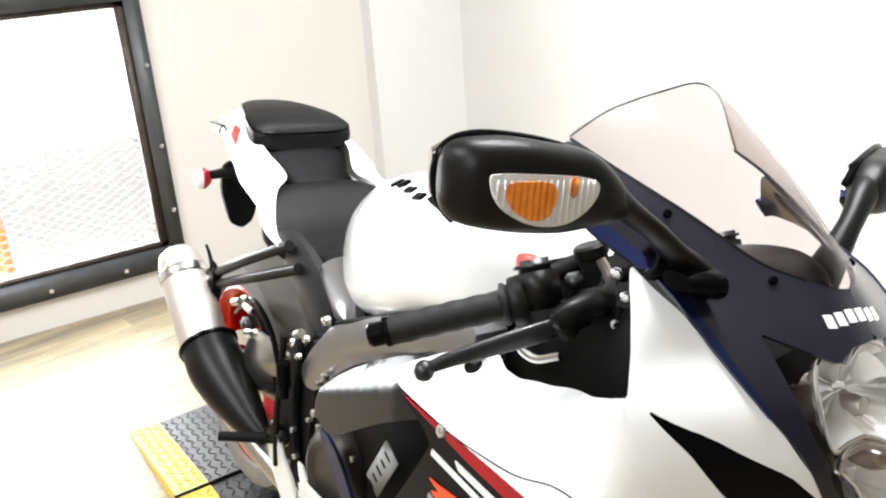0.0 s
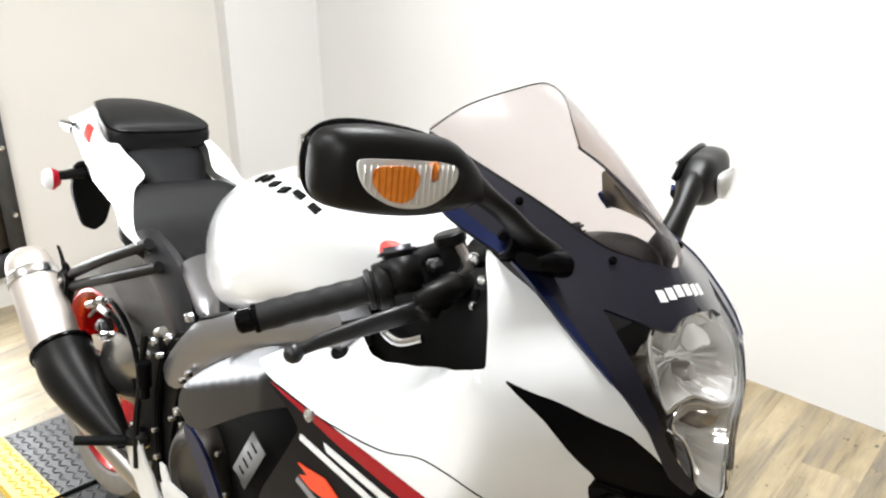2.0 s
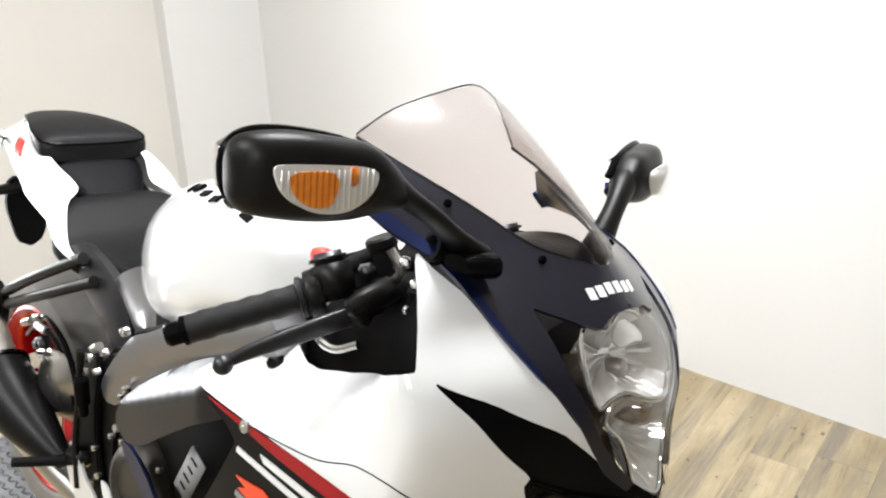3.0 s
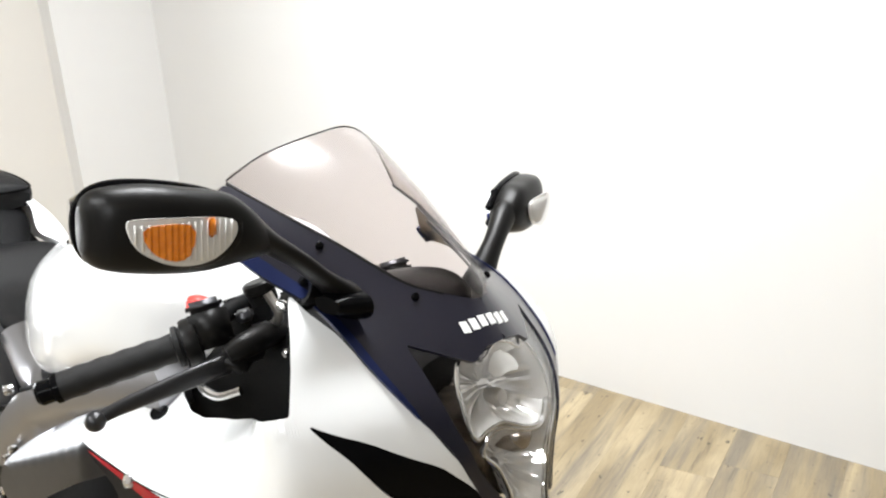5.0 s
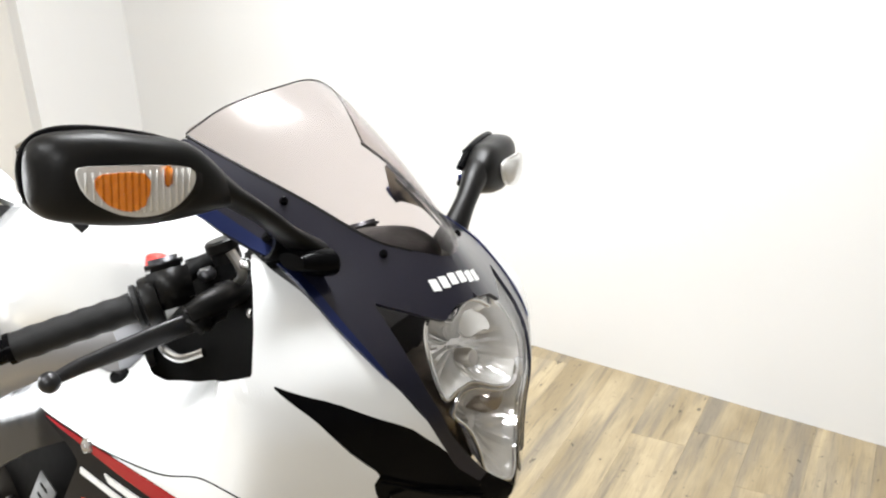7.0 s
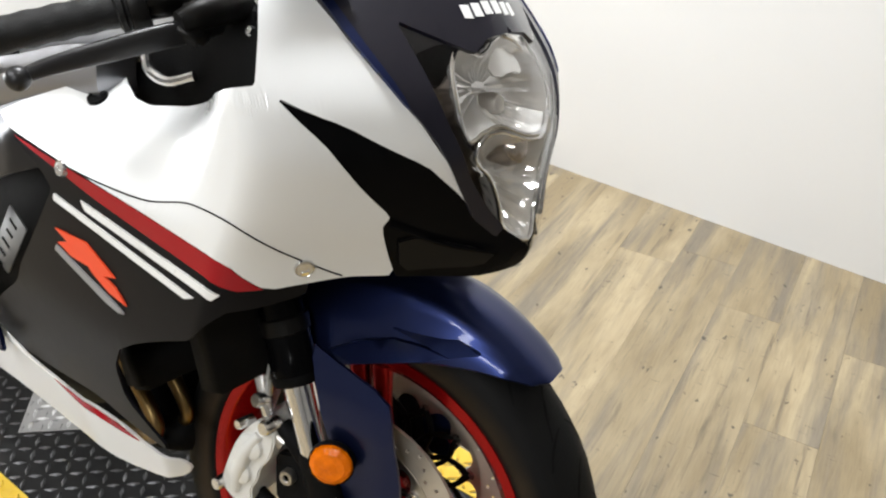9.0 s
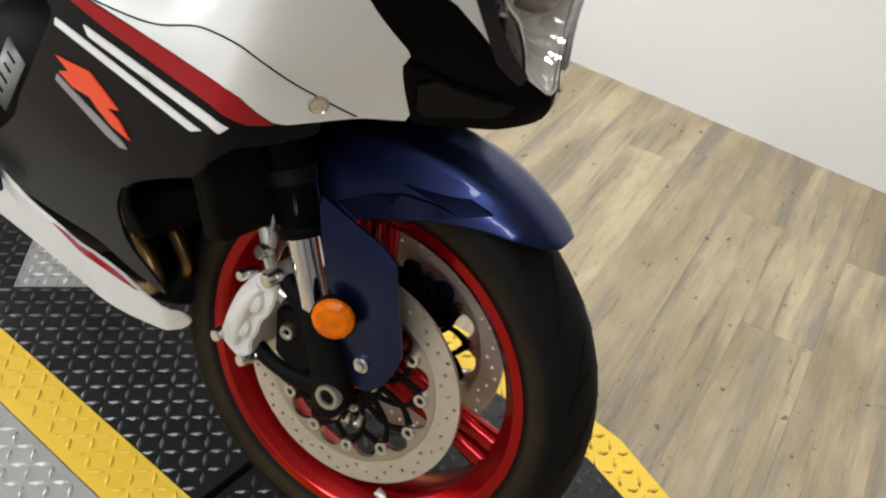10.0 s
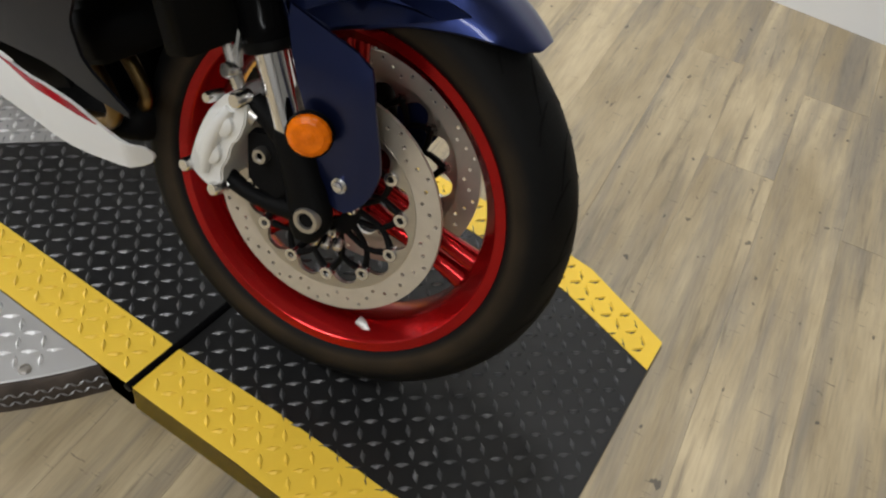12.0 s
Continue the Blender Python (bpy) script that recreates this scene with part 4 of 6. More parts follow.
# belly pan
BELLY = [(-0.72, 0.115), (-0.62, 0.118), (-0.49, 0.106), (-0.436, 0.088), (-0.384, 0.073), (-0.34, 0.060), (-0.304, 0.040), (-0.276, 0.011), (-0.25, -0.010), (-0.238, -0.014), (-0.23, -0.030), (-0.236, -0.046), (-0.26, -0.055), (-0.322, -0.049), (-0.36, -0.030), (-0.456, -0.004), (-0.54, 0.012), (-0.66, 0.020), (-0.74, 0.045)]


def belly_place(x, z, d):
    w = float(np.interp(x, (-0.6, -0.35, -0.25, -0.21, -0.17), (0.235, 0.215, 0.18, 0.13, 0.07)))
    return Vector((x, -(w - 0.3 * max(0.0, 0.1 - z) - d), z))


def belly_patch(outline):
    return lambda: sheet(outline, lambda x, z, d: belly_place(x, z, d - 0.0015), 0.002, 0.012)


both("belly_pan", lambda: sheet(soften(BELLY, 1, 0.2), belly_place, 0.004, 0.012), WHITE, label="white belly pan")
both("belly_stripe", belly_patch([(-0.395, 0.074), (-0.375, 0.070), (-0.335, 0.055), (-0.304, 0.036), (-0.280, 0.012), (-0.300, 0.020), (-0.345, 0.044)]), RED_STRIPE, label="dark red belly stripe")
both("belly_stripe", lambda: sheet([(-0.50, 0.128), (-0.43, 0.104), (-0.36, 0.084), (-0.36, 0.079), (-0.43, 0.098), (-0.50, 0.120)], lambda x, z, d: belly_place(x, z, d - 0.006), 0.002, 0.012), WHITE_DECAL, label="thin white stripe")

# dark mass behind the fairings: radiator, engine, header pipes
engine = part("engine", shell([(-0.95, 0, 0.12, 0.12, 0.13, 0.16, 3), (-0.8, 0, 0.14, 0.16, 0.2, 0.2, 3), (-0.55, 0, 0.14, 0.19, 0.22, 0.22, 3), (-0.42, 0, 0.16, 0.18, 0.2, 0.22, 3), (-0.36, 0, 0.16, 0.16, 0.16, 0.20, 3)], "x"), ENGINE, moto, "dark engine block")
radiator = part("radiator", block(0.04, 0.36, 0.26, at(-0.17, 0, 0.30, 0, -22)), BLACK_MATT, moto, "black radiator")
for y in (-0.15, -0.10, 0.10, 0.15):
    part("header_pipe", tube([(-0.37, y, 0.17), (-0.325, y, 0.11), (-0.275, y, 0.06), (-0.262, y, 0.03), (-0.30, y * 0.95, 0.0), (-0.42, y * 0.9, -0.02)], 0.0105, 14), PIPE, engine, "heat-tinted exhaust header")
part("oil_cooler", block(0.05, 0.35, 0.075, at(-0.285, 0, 0.135, 0, -25), 0.008), BLACK_MATT, moto, "black oil cooler")
part("lower_shroud", shell([(-0.55, 0, -0.01, 0.15, 0.05, 0.05, 3), (-0.34, 0, -0.005, 0.145, 0.045, 0.04, 3), (-0.265, 0, -0.004, 0.125, 0.036, 0.035, 2.8), (-0.245, 0, -0.005, 0.09, 0.016, 0.02, 2.4)], "x", 28, 5), BLACK_MATT, moto, "black inner shroud")
part("clutch_cover", lathe([(0, 0.024), (0.050, 0.022), (0.060, 0.030), (0.072, 0.026), (0.086, 0.010), (0.090, -0.01), (0.090, -0.05)], 36, frame_m=toward((-0.66, -0.19, 0.14), (0, -1, 0.05))), COVER_BRONZE, engine, "round bronze-grey clutch cover")
for k in range(8):
    a = k * math.tau / 8
    part("cover_bolt", bolt_mesh(toward((-0.66 + 0.087 * math.cos(a), -0.197, 0.14 + 0.087 * math.sin(a)), (0, -1, 0.05)), 0.006, 0.006), BRIGHT_BOLT, engine)
part("inner_cowl", shell([(-0.40, 0, 0.43, 0.14, 0.06, 0.12, 3), (-0.33, 0, 0.46, 0.15, 0.06, 0.14, 3), (-0.27, 0, 0.50, 0.14, 0.10, 0.16, 3), (-0.15, 0, 0.52, 0.15, 0.11, 0.16, 3), (-0.05, 0, 0.53, 0.15, 0.1, 0.14, 3), (0.03, 0, 0.53, 0.12, 0.08, 0.1, 3)], "x"), BLACK_MATT, moto, "black inner cowl")
part("dash", block(0.05, 0.16, 0.07, at(-0.20, 0, 0.615, 0, 35), 0.012), BLACK_PLASTIC, moto, "black instrument panel behind the screen")


# ---- mirrors with turn signals ----
def mirror_x(y):
    return float(np.interp(-y, (0.245, 0.30, 0.36, 0.415), (-0.040, -0.052, -0.068, -0.088)))


def mirror_body():
    rows = [(-0.416, 0.783, 0.010, 0.018, 0.020, 2.2), (-0.409, 0.783, 0.022, 0.030, 0.032, 2.5), (-0.395, 0.782, 0.028, 0.037, 0.037, 2.8), (-0.36, 0.781, 0.031, 0.040, 0.041, 2.9),
            (-0.32, 0.778, 0.031, 0.038, 0.040, 2.8), (-0.29, 0.775, 0.029, 0.036, 0.034, 2.6), (-0.268, 0.770, 0.025, 0.027, 0.026, 2.4), (-0.245, 0.762, 0.016, 0.014, 0.016, 2.0)]
    return shell([(-0.30 + (y + 0.30) * 0.94, mirror_x(y), *r) for y, *r in rows], "y", 32, 5)


def mirror_stem():
    return shell([(-0.262, -0.042, 0.771, 0.020, 0.016, 0.018, 2.2), (-0.235, -0.040, 0.754, 0.018, 0.011, 0.014, 2.2), (-0.205, -0.036, 0.734, 0.019, 0.010, 0.012, 2.2), (-0.175, -0.036, 0.712, 0.022, 0.010, 0.013, 2.2), (-0.150, -0.040, 0.694, 0.032, 0.014, 0.017, 2.4), (-0.138, -0.040, 0.686, 0.034, 0.016, 0.018, 2.4)], "y", 24, 5)


SIGNAL = [(-0.394, 0.793), (-0.389, 0.774), (-0.378, 0.762), (-0.356, 0.751), (-0.328, 0.750), (-0.308, 0.760), (-0.294, 0.779), (-0.298, 0.793), (-0.346, 0.796), (-0.388, 0.797)]


def signal_place(base, bulge):
    def place(y, z, d):
        r = ((y + 0.345) / 0.06) ** 2 + ((z - 0.775) / 0.03) ** 2
        return Vector((mirror_x(y) + base - bulge * min(r, 1.5) - d, y, z))
    return place


def signal_lens():
    return sheet(soften(SIGNAL, 2), signal_place(0.045, 0.007), 0.002, 0.006)


def signal_pan():
    return sheet(soften([(-0.345 + (y + 0.345) * 0.97, 0.774 + (z - 0.774) * 0.97) for y, z in SIGNAL], 2), signal_place(0.0345, 0.002), 0.002, 0.008)


for sgn in (1, -1):
    # the left mirror is pushed back and down a little
    fm = Matrix() if sgn == 1 else Matrix.Translation((-0.06, 0, -0.055)) @ FLIP
    def side(bm):
        bm.transform(fm)
        return bm
    mirror = part("mirror", side(mirror_body()), BLACK_PLASTIC, moto, "black rear-view mirror with built-in turn signal")
    if sgn == 1:
        part("mirror_stem", mirror_stem(), BLACK_PLASTIC, mirror)
    else:
        part("mirror_stem", tube([(-0.080, 0.160, 0.618), (-0.080, 0.178, 0.640), (-0.086, 0.218, 0.684), (-0.100, 0.262, 0.716), (-0.112, 0.305, 0.728)], [0.026, 0.021, 0.015, 0.019, 0.024], 18), BLACK_PLASTIC, mirror)
    part("mirror_glass", side(shell([(y, mirror_x(y) - 0.031, z, 0.003, h, h, 3) for y, z, h in ((-0.405, 0.786, 0.02), (-0.385, 0.785, 0.031), (-0.33, 0.782, 0.033), (-0.275, 0.778, 0.025))], "y", 24, 4)), MIRROR, mirror, "mirror glass")
    part("mirror_rim", side(tube([(mirror_x(y) - 0.022, -0.30 + (y + 0.30) * 0.94, z) for y, z in ((-0.25, 0.780), (-0.29, 0.806), (-0.36, 0.818), (-0.398, 0.812), (-0.410, 0.786), (-0.400, 0.754), (-0.36, 0.743), (-0.29, 0.744), (-0.255, 0.758))], 0.0055, 10)), BLACK_GLOSS, mirror, "raised black mirror rim")
    part("signal_pan", side(signal_pan()), SIGNAL_SILVER, mirror, "silver signal reflector")
    for k in range(16):
        y = -0.386 + 0.0055 * k
        low = float(np.interp(y, (-0.389, -0.378, -0.356, -0.328, -0.308, -0.296), (0.778, 0.766, 0.756, 0.755, 0.764, 0.780)))
        part("signal_rib", side(block(0.0016, 0.0012, 0.791 - low, at(mirror_x(y) + 0.0345, y, (0.791 + low) / 2, 0, 0, 14), 0)), SIGNAL_SILVER, mirror)
    if sgn == 1:
        glow = soften([(-0.381, 0.789), (-0.378, 0.772), (-0.367, 0.760), (-0.350, 0.756), (-0.339, 0.764), (-0.337, 0.788), (-0.355, 0.791)], 1)
        part("signal_bulb", sheet(glow, lambda y, z, d: Vector((mirror_x(y) + 0.0362 + 0.0011 * math.sin(y * 1150) - d, y, z)), 0.003, 0.0022), AMBER_BULB, mirror, "fluted amber bulb cover")
        part("signal_bulb", block(0.004, 0.010, 0.018, at(mirror_x(-0.322) + 0.0355, -0.322, 0.785, 0, 0, 14), 0.002), AMBER_BULB, mirror, "small amber strip")
    part("signal_lens", side(signal_lens()), LENS, mirror, "clear half-moon signal lens")
    if sgn == -1:
        continue
    part("mirror_boot", side(shell([(-0.178, -0.022, 0.684, 0.018, 0.008, 0.010, 2.2), (-0.158, -0.022, 0.682, 0.028, 0.014, 0.016, 2.4), (-0.140, -0.022, 0.680, 0.032, 0.016, 0.018, 2.4)], "y", 20, 4)), BLACK_GLOSS, mirror, "black rubber boot at the stem")
    part("mirror_socket", side(lathe([(0.008, 0.002), (0.012, 0.006), (0.017, 0.006), (0.0185, 0.0), (0.018, -0.01)], 24, frame_m=toward((-0.062, -0.168, 0.690), (-0.3, -1, 0.35)))), BLACK_GLOSS, mirror, "black swivel socket")

# ---- fuel tank ----
TANK = [(-0.885, 0, 0.47, 0.04, 0.06, 0.04, 2.0), (-0.86, 0, 0.465, 0.075, 0.10, 0.05, 2.2), (-0.80, 0, 0.46, 0.118, 0.14, 0.06, 2.6), (-0.72, 0, 0.475, 0.155, 0.162, 0.075, 2.8), (-0.65, 0, 0.49, 0.178, 0.167, 0.083, 3.1),
        (-0.55, 0, 0.53, 0.200, 0.157, 0.095, 3.2), (-0.45, 0, 0.57, 0.207, 0.126, 0.09, 3.2), (-0.36, 0, 0.575, 0.19, 0.11, 0.07, 3.0), (-0.29, 0, 0.57, 0.13, 0.085, 0.05, 2.5), (-0.25, 0, 0.565, 0.08, 0.05, 0.04, 2.2)]
tank = part("fuel_tank", shell(TANK, "x", 64, 6), WHITE, moto, "glossy white fuel tank")
part("filler_cap", lathe([(0, 0.006), (0.04, 0.006), (0.048, 0.003), (0.05, -0.01)], 32, frame_m=toward((-0.44, 0, 0.682), (0.05, 0, 1))), BLACK_GLOSS, tank, "black filler cap")

# ---- seats and tail ----
SEAT = [(-1.130, 0, 0.520, 0.075, 0.012, 0.02, 3.0), (-1.118, 0, 0.518, 0.098, 0.020, 0.02, 3.6), (-1.09, 0, 0.506, 0.128, 0.024, 0.022, 3.6), (-1.05, 0, 0.482, 0.166, 0.024, 0.024, 3.4), (-1.01, 0, 0.460, 0.176, 0.024, 0.03, 3.2), (-0.96, 0, 0.444, 0.156, 0.026, 0.04, 3.0), (-0.90, 0, 0.437, 0.120, 0.030, 0.05, 2.7),
        (-0.84, 0, 0.440, 0.096, 0.034, 0.05, 2.5), (-0.79, 0, 0.45, 0.074, 0.034, 0.04, 2.4), (-0.755, 0, 0.455, 0.05, 0.02, 0.02, 2.2)]
seat = part("rider_seat", shell(SEAT, "x", 44, 6), VINYL, moto, "grey-black vinyl rider seat")
part("seat_riser", shell([(-1.29, 0, 0.56, 0.098, 0.06, 0.04, 3.2), (-1.24, 0, 0.560, 0.104, 0.050, 0.05, 3.2), (-1.19, 0, 0.545, 0.094, 0.040, 0.05, 3.2), (-1.14, 0, 0.520, 0.066, 0.028, 0.04, 3), (-1.11, 0, 0.505, 0.060, 0.020, 0.03, 3)], "x", 32, 5), CARBON, moto, "black carbon-look seat riser")
pillion = part("pillion_seat", shell([(-1.45, 0, 0.650, 0.03, 0.008, 0.02, 2.2), (-1.43, 0, 0.652, 0.055, 0.016, 0.03, 2.6), (-1.38, 0, 0.648, 0.076, 0.024, 0.04, 3.0), (-1.31, 0, 0.640, 0.097, 0.030, 0.045, 3.2), (-1.25, 0, 0.628, 0.112, 0.030, 0.045, 3.6), (-1.215, 0, 0.620, 0.114, 0.024, 0.036, 3.6), (-1.203, 0, 0.616, 0.104, 0.012, 0.026, 3.2)], "x", 40, 6), VINYL, moto, "black vinyl pillion pad")
PIPING = [(-1.40, -0.066, 0.662), (-1.31, -0.096, 0.656), (-1.25, -0.110, 0.645), (-1.213, -0.108, 0.633), (-1.199, -0.06, 0.628)]
part("seat_piping", tube(PIPING + [(-1.197, 0, 0.627)] + [(x, -y, z) for x, y, z in PIPING[::-1]], 0.0028, 8), BLACK_GLOSS, pillion, "stitched black piping")


TAIL_LOW = [(-1.575, -0.042, 0.590), (-1.47, -0.078, 0.556), (-1.355, -0.105, 0.534), (-1.26, -0.130, 0.522), (-1.185, -0.140, 0.510), (-1.14, -0.146, 0.503), (-1.10, -0.150, 0.497), (-1.068, -0.158, 0.488), (-1.0, -0.164, 0.466), (-0.934, -0.160, 0.448)]
TAIL_HIGH = [(-1.572, -0.030, 0.600), (-1.465, -0.050, 0.642), (-1.368, -0.070, 0.660), (-1.30, -0.085, 0.647), (-1.243, -0.098, 0.623), (-1.185, -0.098, 0.595), (-1.125, -0.082, 0.556), (-1.092, -0.118, 0.530), (-1.0, -0.158, 0.476), (-0.94, -0.154, 0.454)]


both("tail_cowl", lambda: loft(TAIL_LOW, TAIL_HIGH, 0.024, 0.004, 5, 10, (0, -1, 0.55)), WHITE, label="glossy white tail cowl")
part("tail_core", shell([(-1.58, 0, 0.59, 0.035, 0.03, 0.03, 2.4), (-1.45, 0, 0.585, 0.072, 0.05, 0.04, 2.6), (-1.25, 0, 0.535, 0.10, 0.05, 0.06, 2.8), (-1.05, 0, 0.445, 0.11, 0.04, 0.06, 2.8), (-0.9, 0, 0.41, 0.10, 0.03, 0.05, 2.6)], "x", 28, 5), BLACK_MATT, moto, "black tail underside")
both("tail_grille", lambda: loft([(-1.575, -0.078, 0.588), (-1.50, -0.098, 0.588), (-1.43, -0.110, 0.592)], [(-1.573, -0.070, 0.598), (-1.50, -0.088, 0.606), (-1.415, -0.100, 0.616)], 0.006, 0.004), BLACK_GLOSS, label="black triangular tail vent")
both("tail_emblem", lambda: loft([(-1.300, -0.133, 0.600), (-1.284, -0.134, 0.598), (-1.268, -0.135, 0.596)], [(-1.320, -0.114, 0.630), (-1.304, -0.115, 0.628), (-1.288, -0.116, 0.625)], 0.003, 0.006), SWITCH_RED, label="small red tail emblem")
part("plate_hanger", slab(soften([(-0.045, 0.0), (0.045, 0.0), (0.055, -0.06), (0.030, -0.155), (0.0, -0.175), (-0.030, -0.16), (-0.055, -0.07)], 1, 0.15), Matrix(((0, 0, 1, -1.585), (1, 0, 0, 0), (0, 1, 0, 0.495), (0, 0, 0, 1))), 0.02, 0.004), BLACK_MATT, moto, "black rear mudguard flap")
for sgn in (1, -1):
    part("signal_arm", shell([(-0.03 * sgn, -1.57, 0.47, 0.025, 0.014, 0.014, 2.4), (-0.06 * sgn, -1.575, 0.465, 0.02, 0.011, 0.011, 2.4), (-0.085 * sgn, -1.58, 0.462, 0.016, 0.011, 0.011, 2.4)], "y", 16, 3), BLACK_PLASTIC, moto, "black signal arm")
    sig = part("rear_signal", shell([(-0.080 * sgn, -1.585, 0.456, 0.020, 0.018, 0.018, 2.4), (-0.092 * sgn, -1.585, 0.454, 0.021, 0.026, 0.026, 2.4), (-0.099 * sgn, -1.585, 0.454, 0.020, 0.026, 0.026, 2.4)], "y", 20, 3), RED_LENS, moto, "red and clear rear turn signal")
    part("signal_lens", shell([(-0.098 * sgn, -1.585, 0.454, 0.020, 0.026, 0.026, 2.4), (-0.108 * sgn, -1.588, 0.454, 0.018, 0.023, 0.023, 2.4), (-0.114 * sgn, -1.59, 0.454, 0.010, 0.012, 0.012, 2.2)], "y", 20, 3), WHITE_DECAL, sig, "pale clear signal lens")

# ---- frame, side covers, exhaust, rear end ----
def side_slab(outline, y, thick, bevel=0.004, rounds=1, keep=0.22):
    """A plate standing fore and aft: an outline of (x, z) whose outer face is at y; thick towards the centre."""
    m = Matrix(((1, 0, 0, 0), (0, 0, 1, y), (0, 1, 0, 0), (0, 0, 0, 1)))
    return slab(soften(outline, rounds, keep) if rounds else outline, m, thick, bevel)


SPAR = [(-0.30, 0.545), (-0.38, 0.525), (-0.447, 0.499), (-0.544, 0.468), (-0.634, 0.422), (-0.685, 0.402), (-0.725, 0.365), (-0.768, 0.320), (-0.797, 0.283), (-0.785, 0.255), (-0.745, 0.255), (-0.702, 0.300), (-0.639, 0.347), (-0.56, 0.388), (-0.45, 0.425), (-0.30, 0.470)]
SPINE = [(-0.30, 0.515), (-0.45, 0.470), (-0.56, 0.432), (-0.66, 0.388), (-0.735, 0.325), (-0.775, 0.275)]


def spar_place(x, z, d):
    """Bulges outward along its middle line, with a flat crest."""
    best = 1.0
    for (x0, z0), (x1, z1) in zip(SPINE, SPINE[1:]):
        k = min(max(((x - x0) * (x1 - x0) + (z - z0) * (z1 - z0)) / ((x1 - x0) ** 2 + (z1 - z0) ** 2), 0), 1)
        best = min(best, math.hypot(x - x0 - k * (x1 - x0), z - z0 - k * (z1 - z0)))
    return Vector((x, -(0.198 - 14.0 * max(best - 0.012, 0) ** 2 - d), z))


PIVOT_PLATE = [(-0.775, 0.36), (-0.86, 0.28), (-0.90, 0.15), (-0.89, 0.0), (-0.80, 0.0), (-0.79, 0.12), (-0.765, 0.24), (-0.745, 0.30)]
both("pivot_plate", lambda: side_slab(PIVOT_PLATE, -0.180, 0.04, 0.01), BLACK_PLASTIC, label="black swingarm pivot plate")
both("frame_spar", lambda: sheet(soften(SPAR, 1, 0.22), spar_place, 0.05, 0.013), FRAME_GREY, label="satin grey alloy frame spar")
both("frame_socket", lambda: lathe([(0, -0.012), (0.015, -0.012), (0.017, 0.001), (0.021, 0.001), (0.022, -0.006)], 20, frame_m=toward((-0.795, -0.186, 0.285), (0, -1, 0))), BLACK_MATT, label="black frame plug")


def cover_place(x, z, d):
    return Vector((x, -(0.248 - 1.1 * max(0.0, z - (0.335 + 0.45 * (x + 0.6))) - 2.0 * max(0.0, x + 0.40) * 0.2 - d), z))


both("air_duct_cover", lambda: sheet(soften([(-0.645, 0.285), (-0.615, 0.345), (-0.56, 0.385), (-0.47, 0.435), (-0.40, 0.462), (-0.355, 0.455), (-0.335, 0.405), (-0.42, 0.365), (-0.50, 0.315), (-0.565, 0.272), (-0.61, 0.262)], 1, 0.2), cover_place, 0.006, 0.012), GREY_SATIN, label="matt dark grey duct cover")
both("vent_frame", lambda: side_slab([(-0.640, 0.245), (-0.62, 0.262), (-0.565, 0.238), (-0.50, 0.17), (-0.455, 0.10), (-0.485, 0.09), (-0.545, 0.165)], -0.243, 0.006, 0.002), BLUE, label="blue fairing edge beside the vent")
part("engine_label", block(0.042, 0.004, 0.10, at(-0.495, -0.205, 0.240, 0, 32), 0.001), PRINT, moto, "pale grey data plate")
for k in range(5):
    part("print_bar", block(0.018 - 0.003 * (k % 2), 0.001, 0.004, at(-0.50 + 0.011 * (k - 2), -0.2078, 0.235 + 0.0175 * (k - 2), 0, 32), 0), BLACK_MATT, moto, "dark bar of small print")
both("tank_strip", lambda: tube([(-0.687, -0.185, 0.404), (-0.63, -0.185, 0.428), (-0.573, -0.185, 0.452), (-0.482, -0.185, 0.491)], 0.0045, 10), BLACK_MATT, label="black strip along the tank edge")
both("frame_cover", lambda: loft([(-1.030, -0.142, 0.450), (-0.978, -0.146, 0.409), (-0.92, -0.148, 0.372), (-0.865, -0.150, 0.330), (-0.820, -0.152, 0.285)], [(-0.968, -0.140, 0.485), (-0.899, -0.140, 0.465), (-0.845, -0.142, 0.440), (-0.795, -0.146, 0.395), (-0.768, -0.150, 0.340)], 0.014, 0.02), GREY_SATIN, label="satin grey seat-side cover")
both("tank_side_cover", lambda: loft([(-0.845, -0.142, 0.442), (-0.80, -0.148, 0.412), (-0.755, -0.155, 0.385), (-0.70, -0.165, 0.400)], [(-0.800, -0.120, 0.478), (-0.755, -0.130, 0.462), (-0.71, -0.142, 0.440), (-0.672, -0.160, 0.412)], 0.010, 0.02), FRAME_GREY, label="silver-grey tank side cover")
both("inner_panel", lambda: loft([(-1.02, -0.10, 0.395), (-0.97, -0.10, 0.34), (-0.92, -0.10, 0.29)], [(-0.96, -0.11, 0.425), (-0.90, -0.115, 0.37), (-0.85, -0.12, 0.32)], 0.006, 0.01), GREY_SATIN, label="satin grey inner panel under the seat")
both("hanger_tube", lambda: tube([(-1.235, -0.19, 0.325), (-1.08, -0.185, 0.398), (-0.92, -0.165, 0.470)], 0.011, 12), BLACK_PLASTIC, label="black hanger tube")
both("hanger_tube", lambda: tube([(-1.235, -0.19, 0.298), (-1.05, -0.185, 0.370), (-0.88, -0.165, 0.437)], 0.011, 12), BLACK_PLASTIC, label="black hanger tube")
part("hanger_bracket", side_slab([(-1.26, 0.335), (-1.215, 0.335), (-1.215, 0.292), (-1.235, 0.25), (-1.26, 0.245), (-1.265, 0.29)], -0.205, 0.02, 0.004), BLACK_PLASTIC, moto, "black muffler bracket")
part("hanger_bolt", bolt_mesh(toward((-1.24, -0.207, 0.312), (0, -1, 0)), 0.009, 0.006), BRIGHT_BOLT, moto)
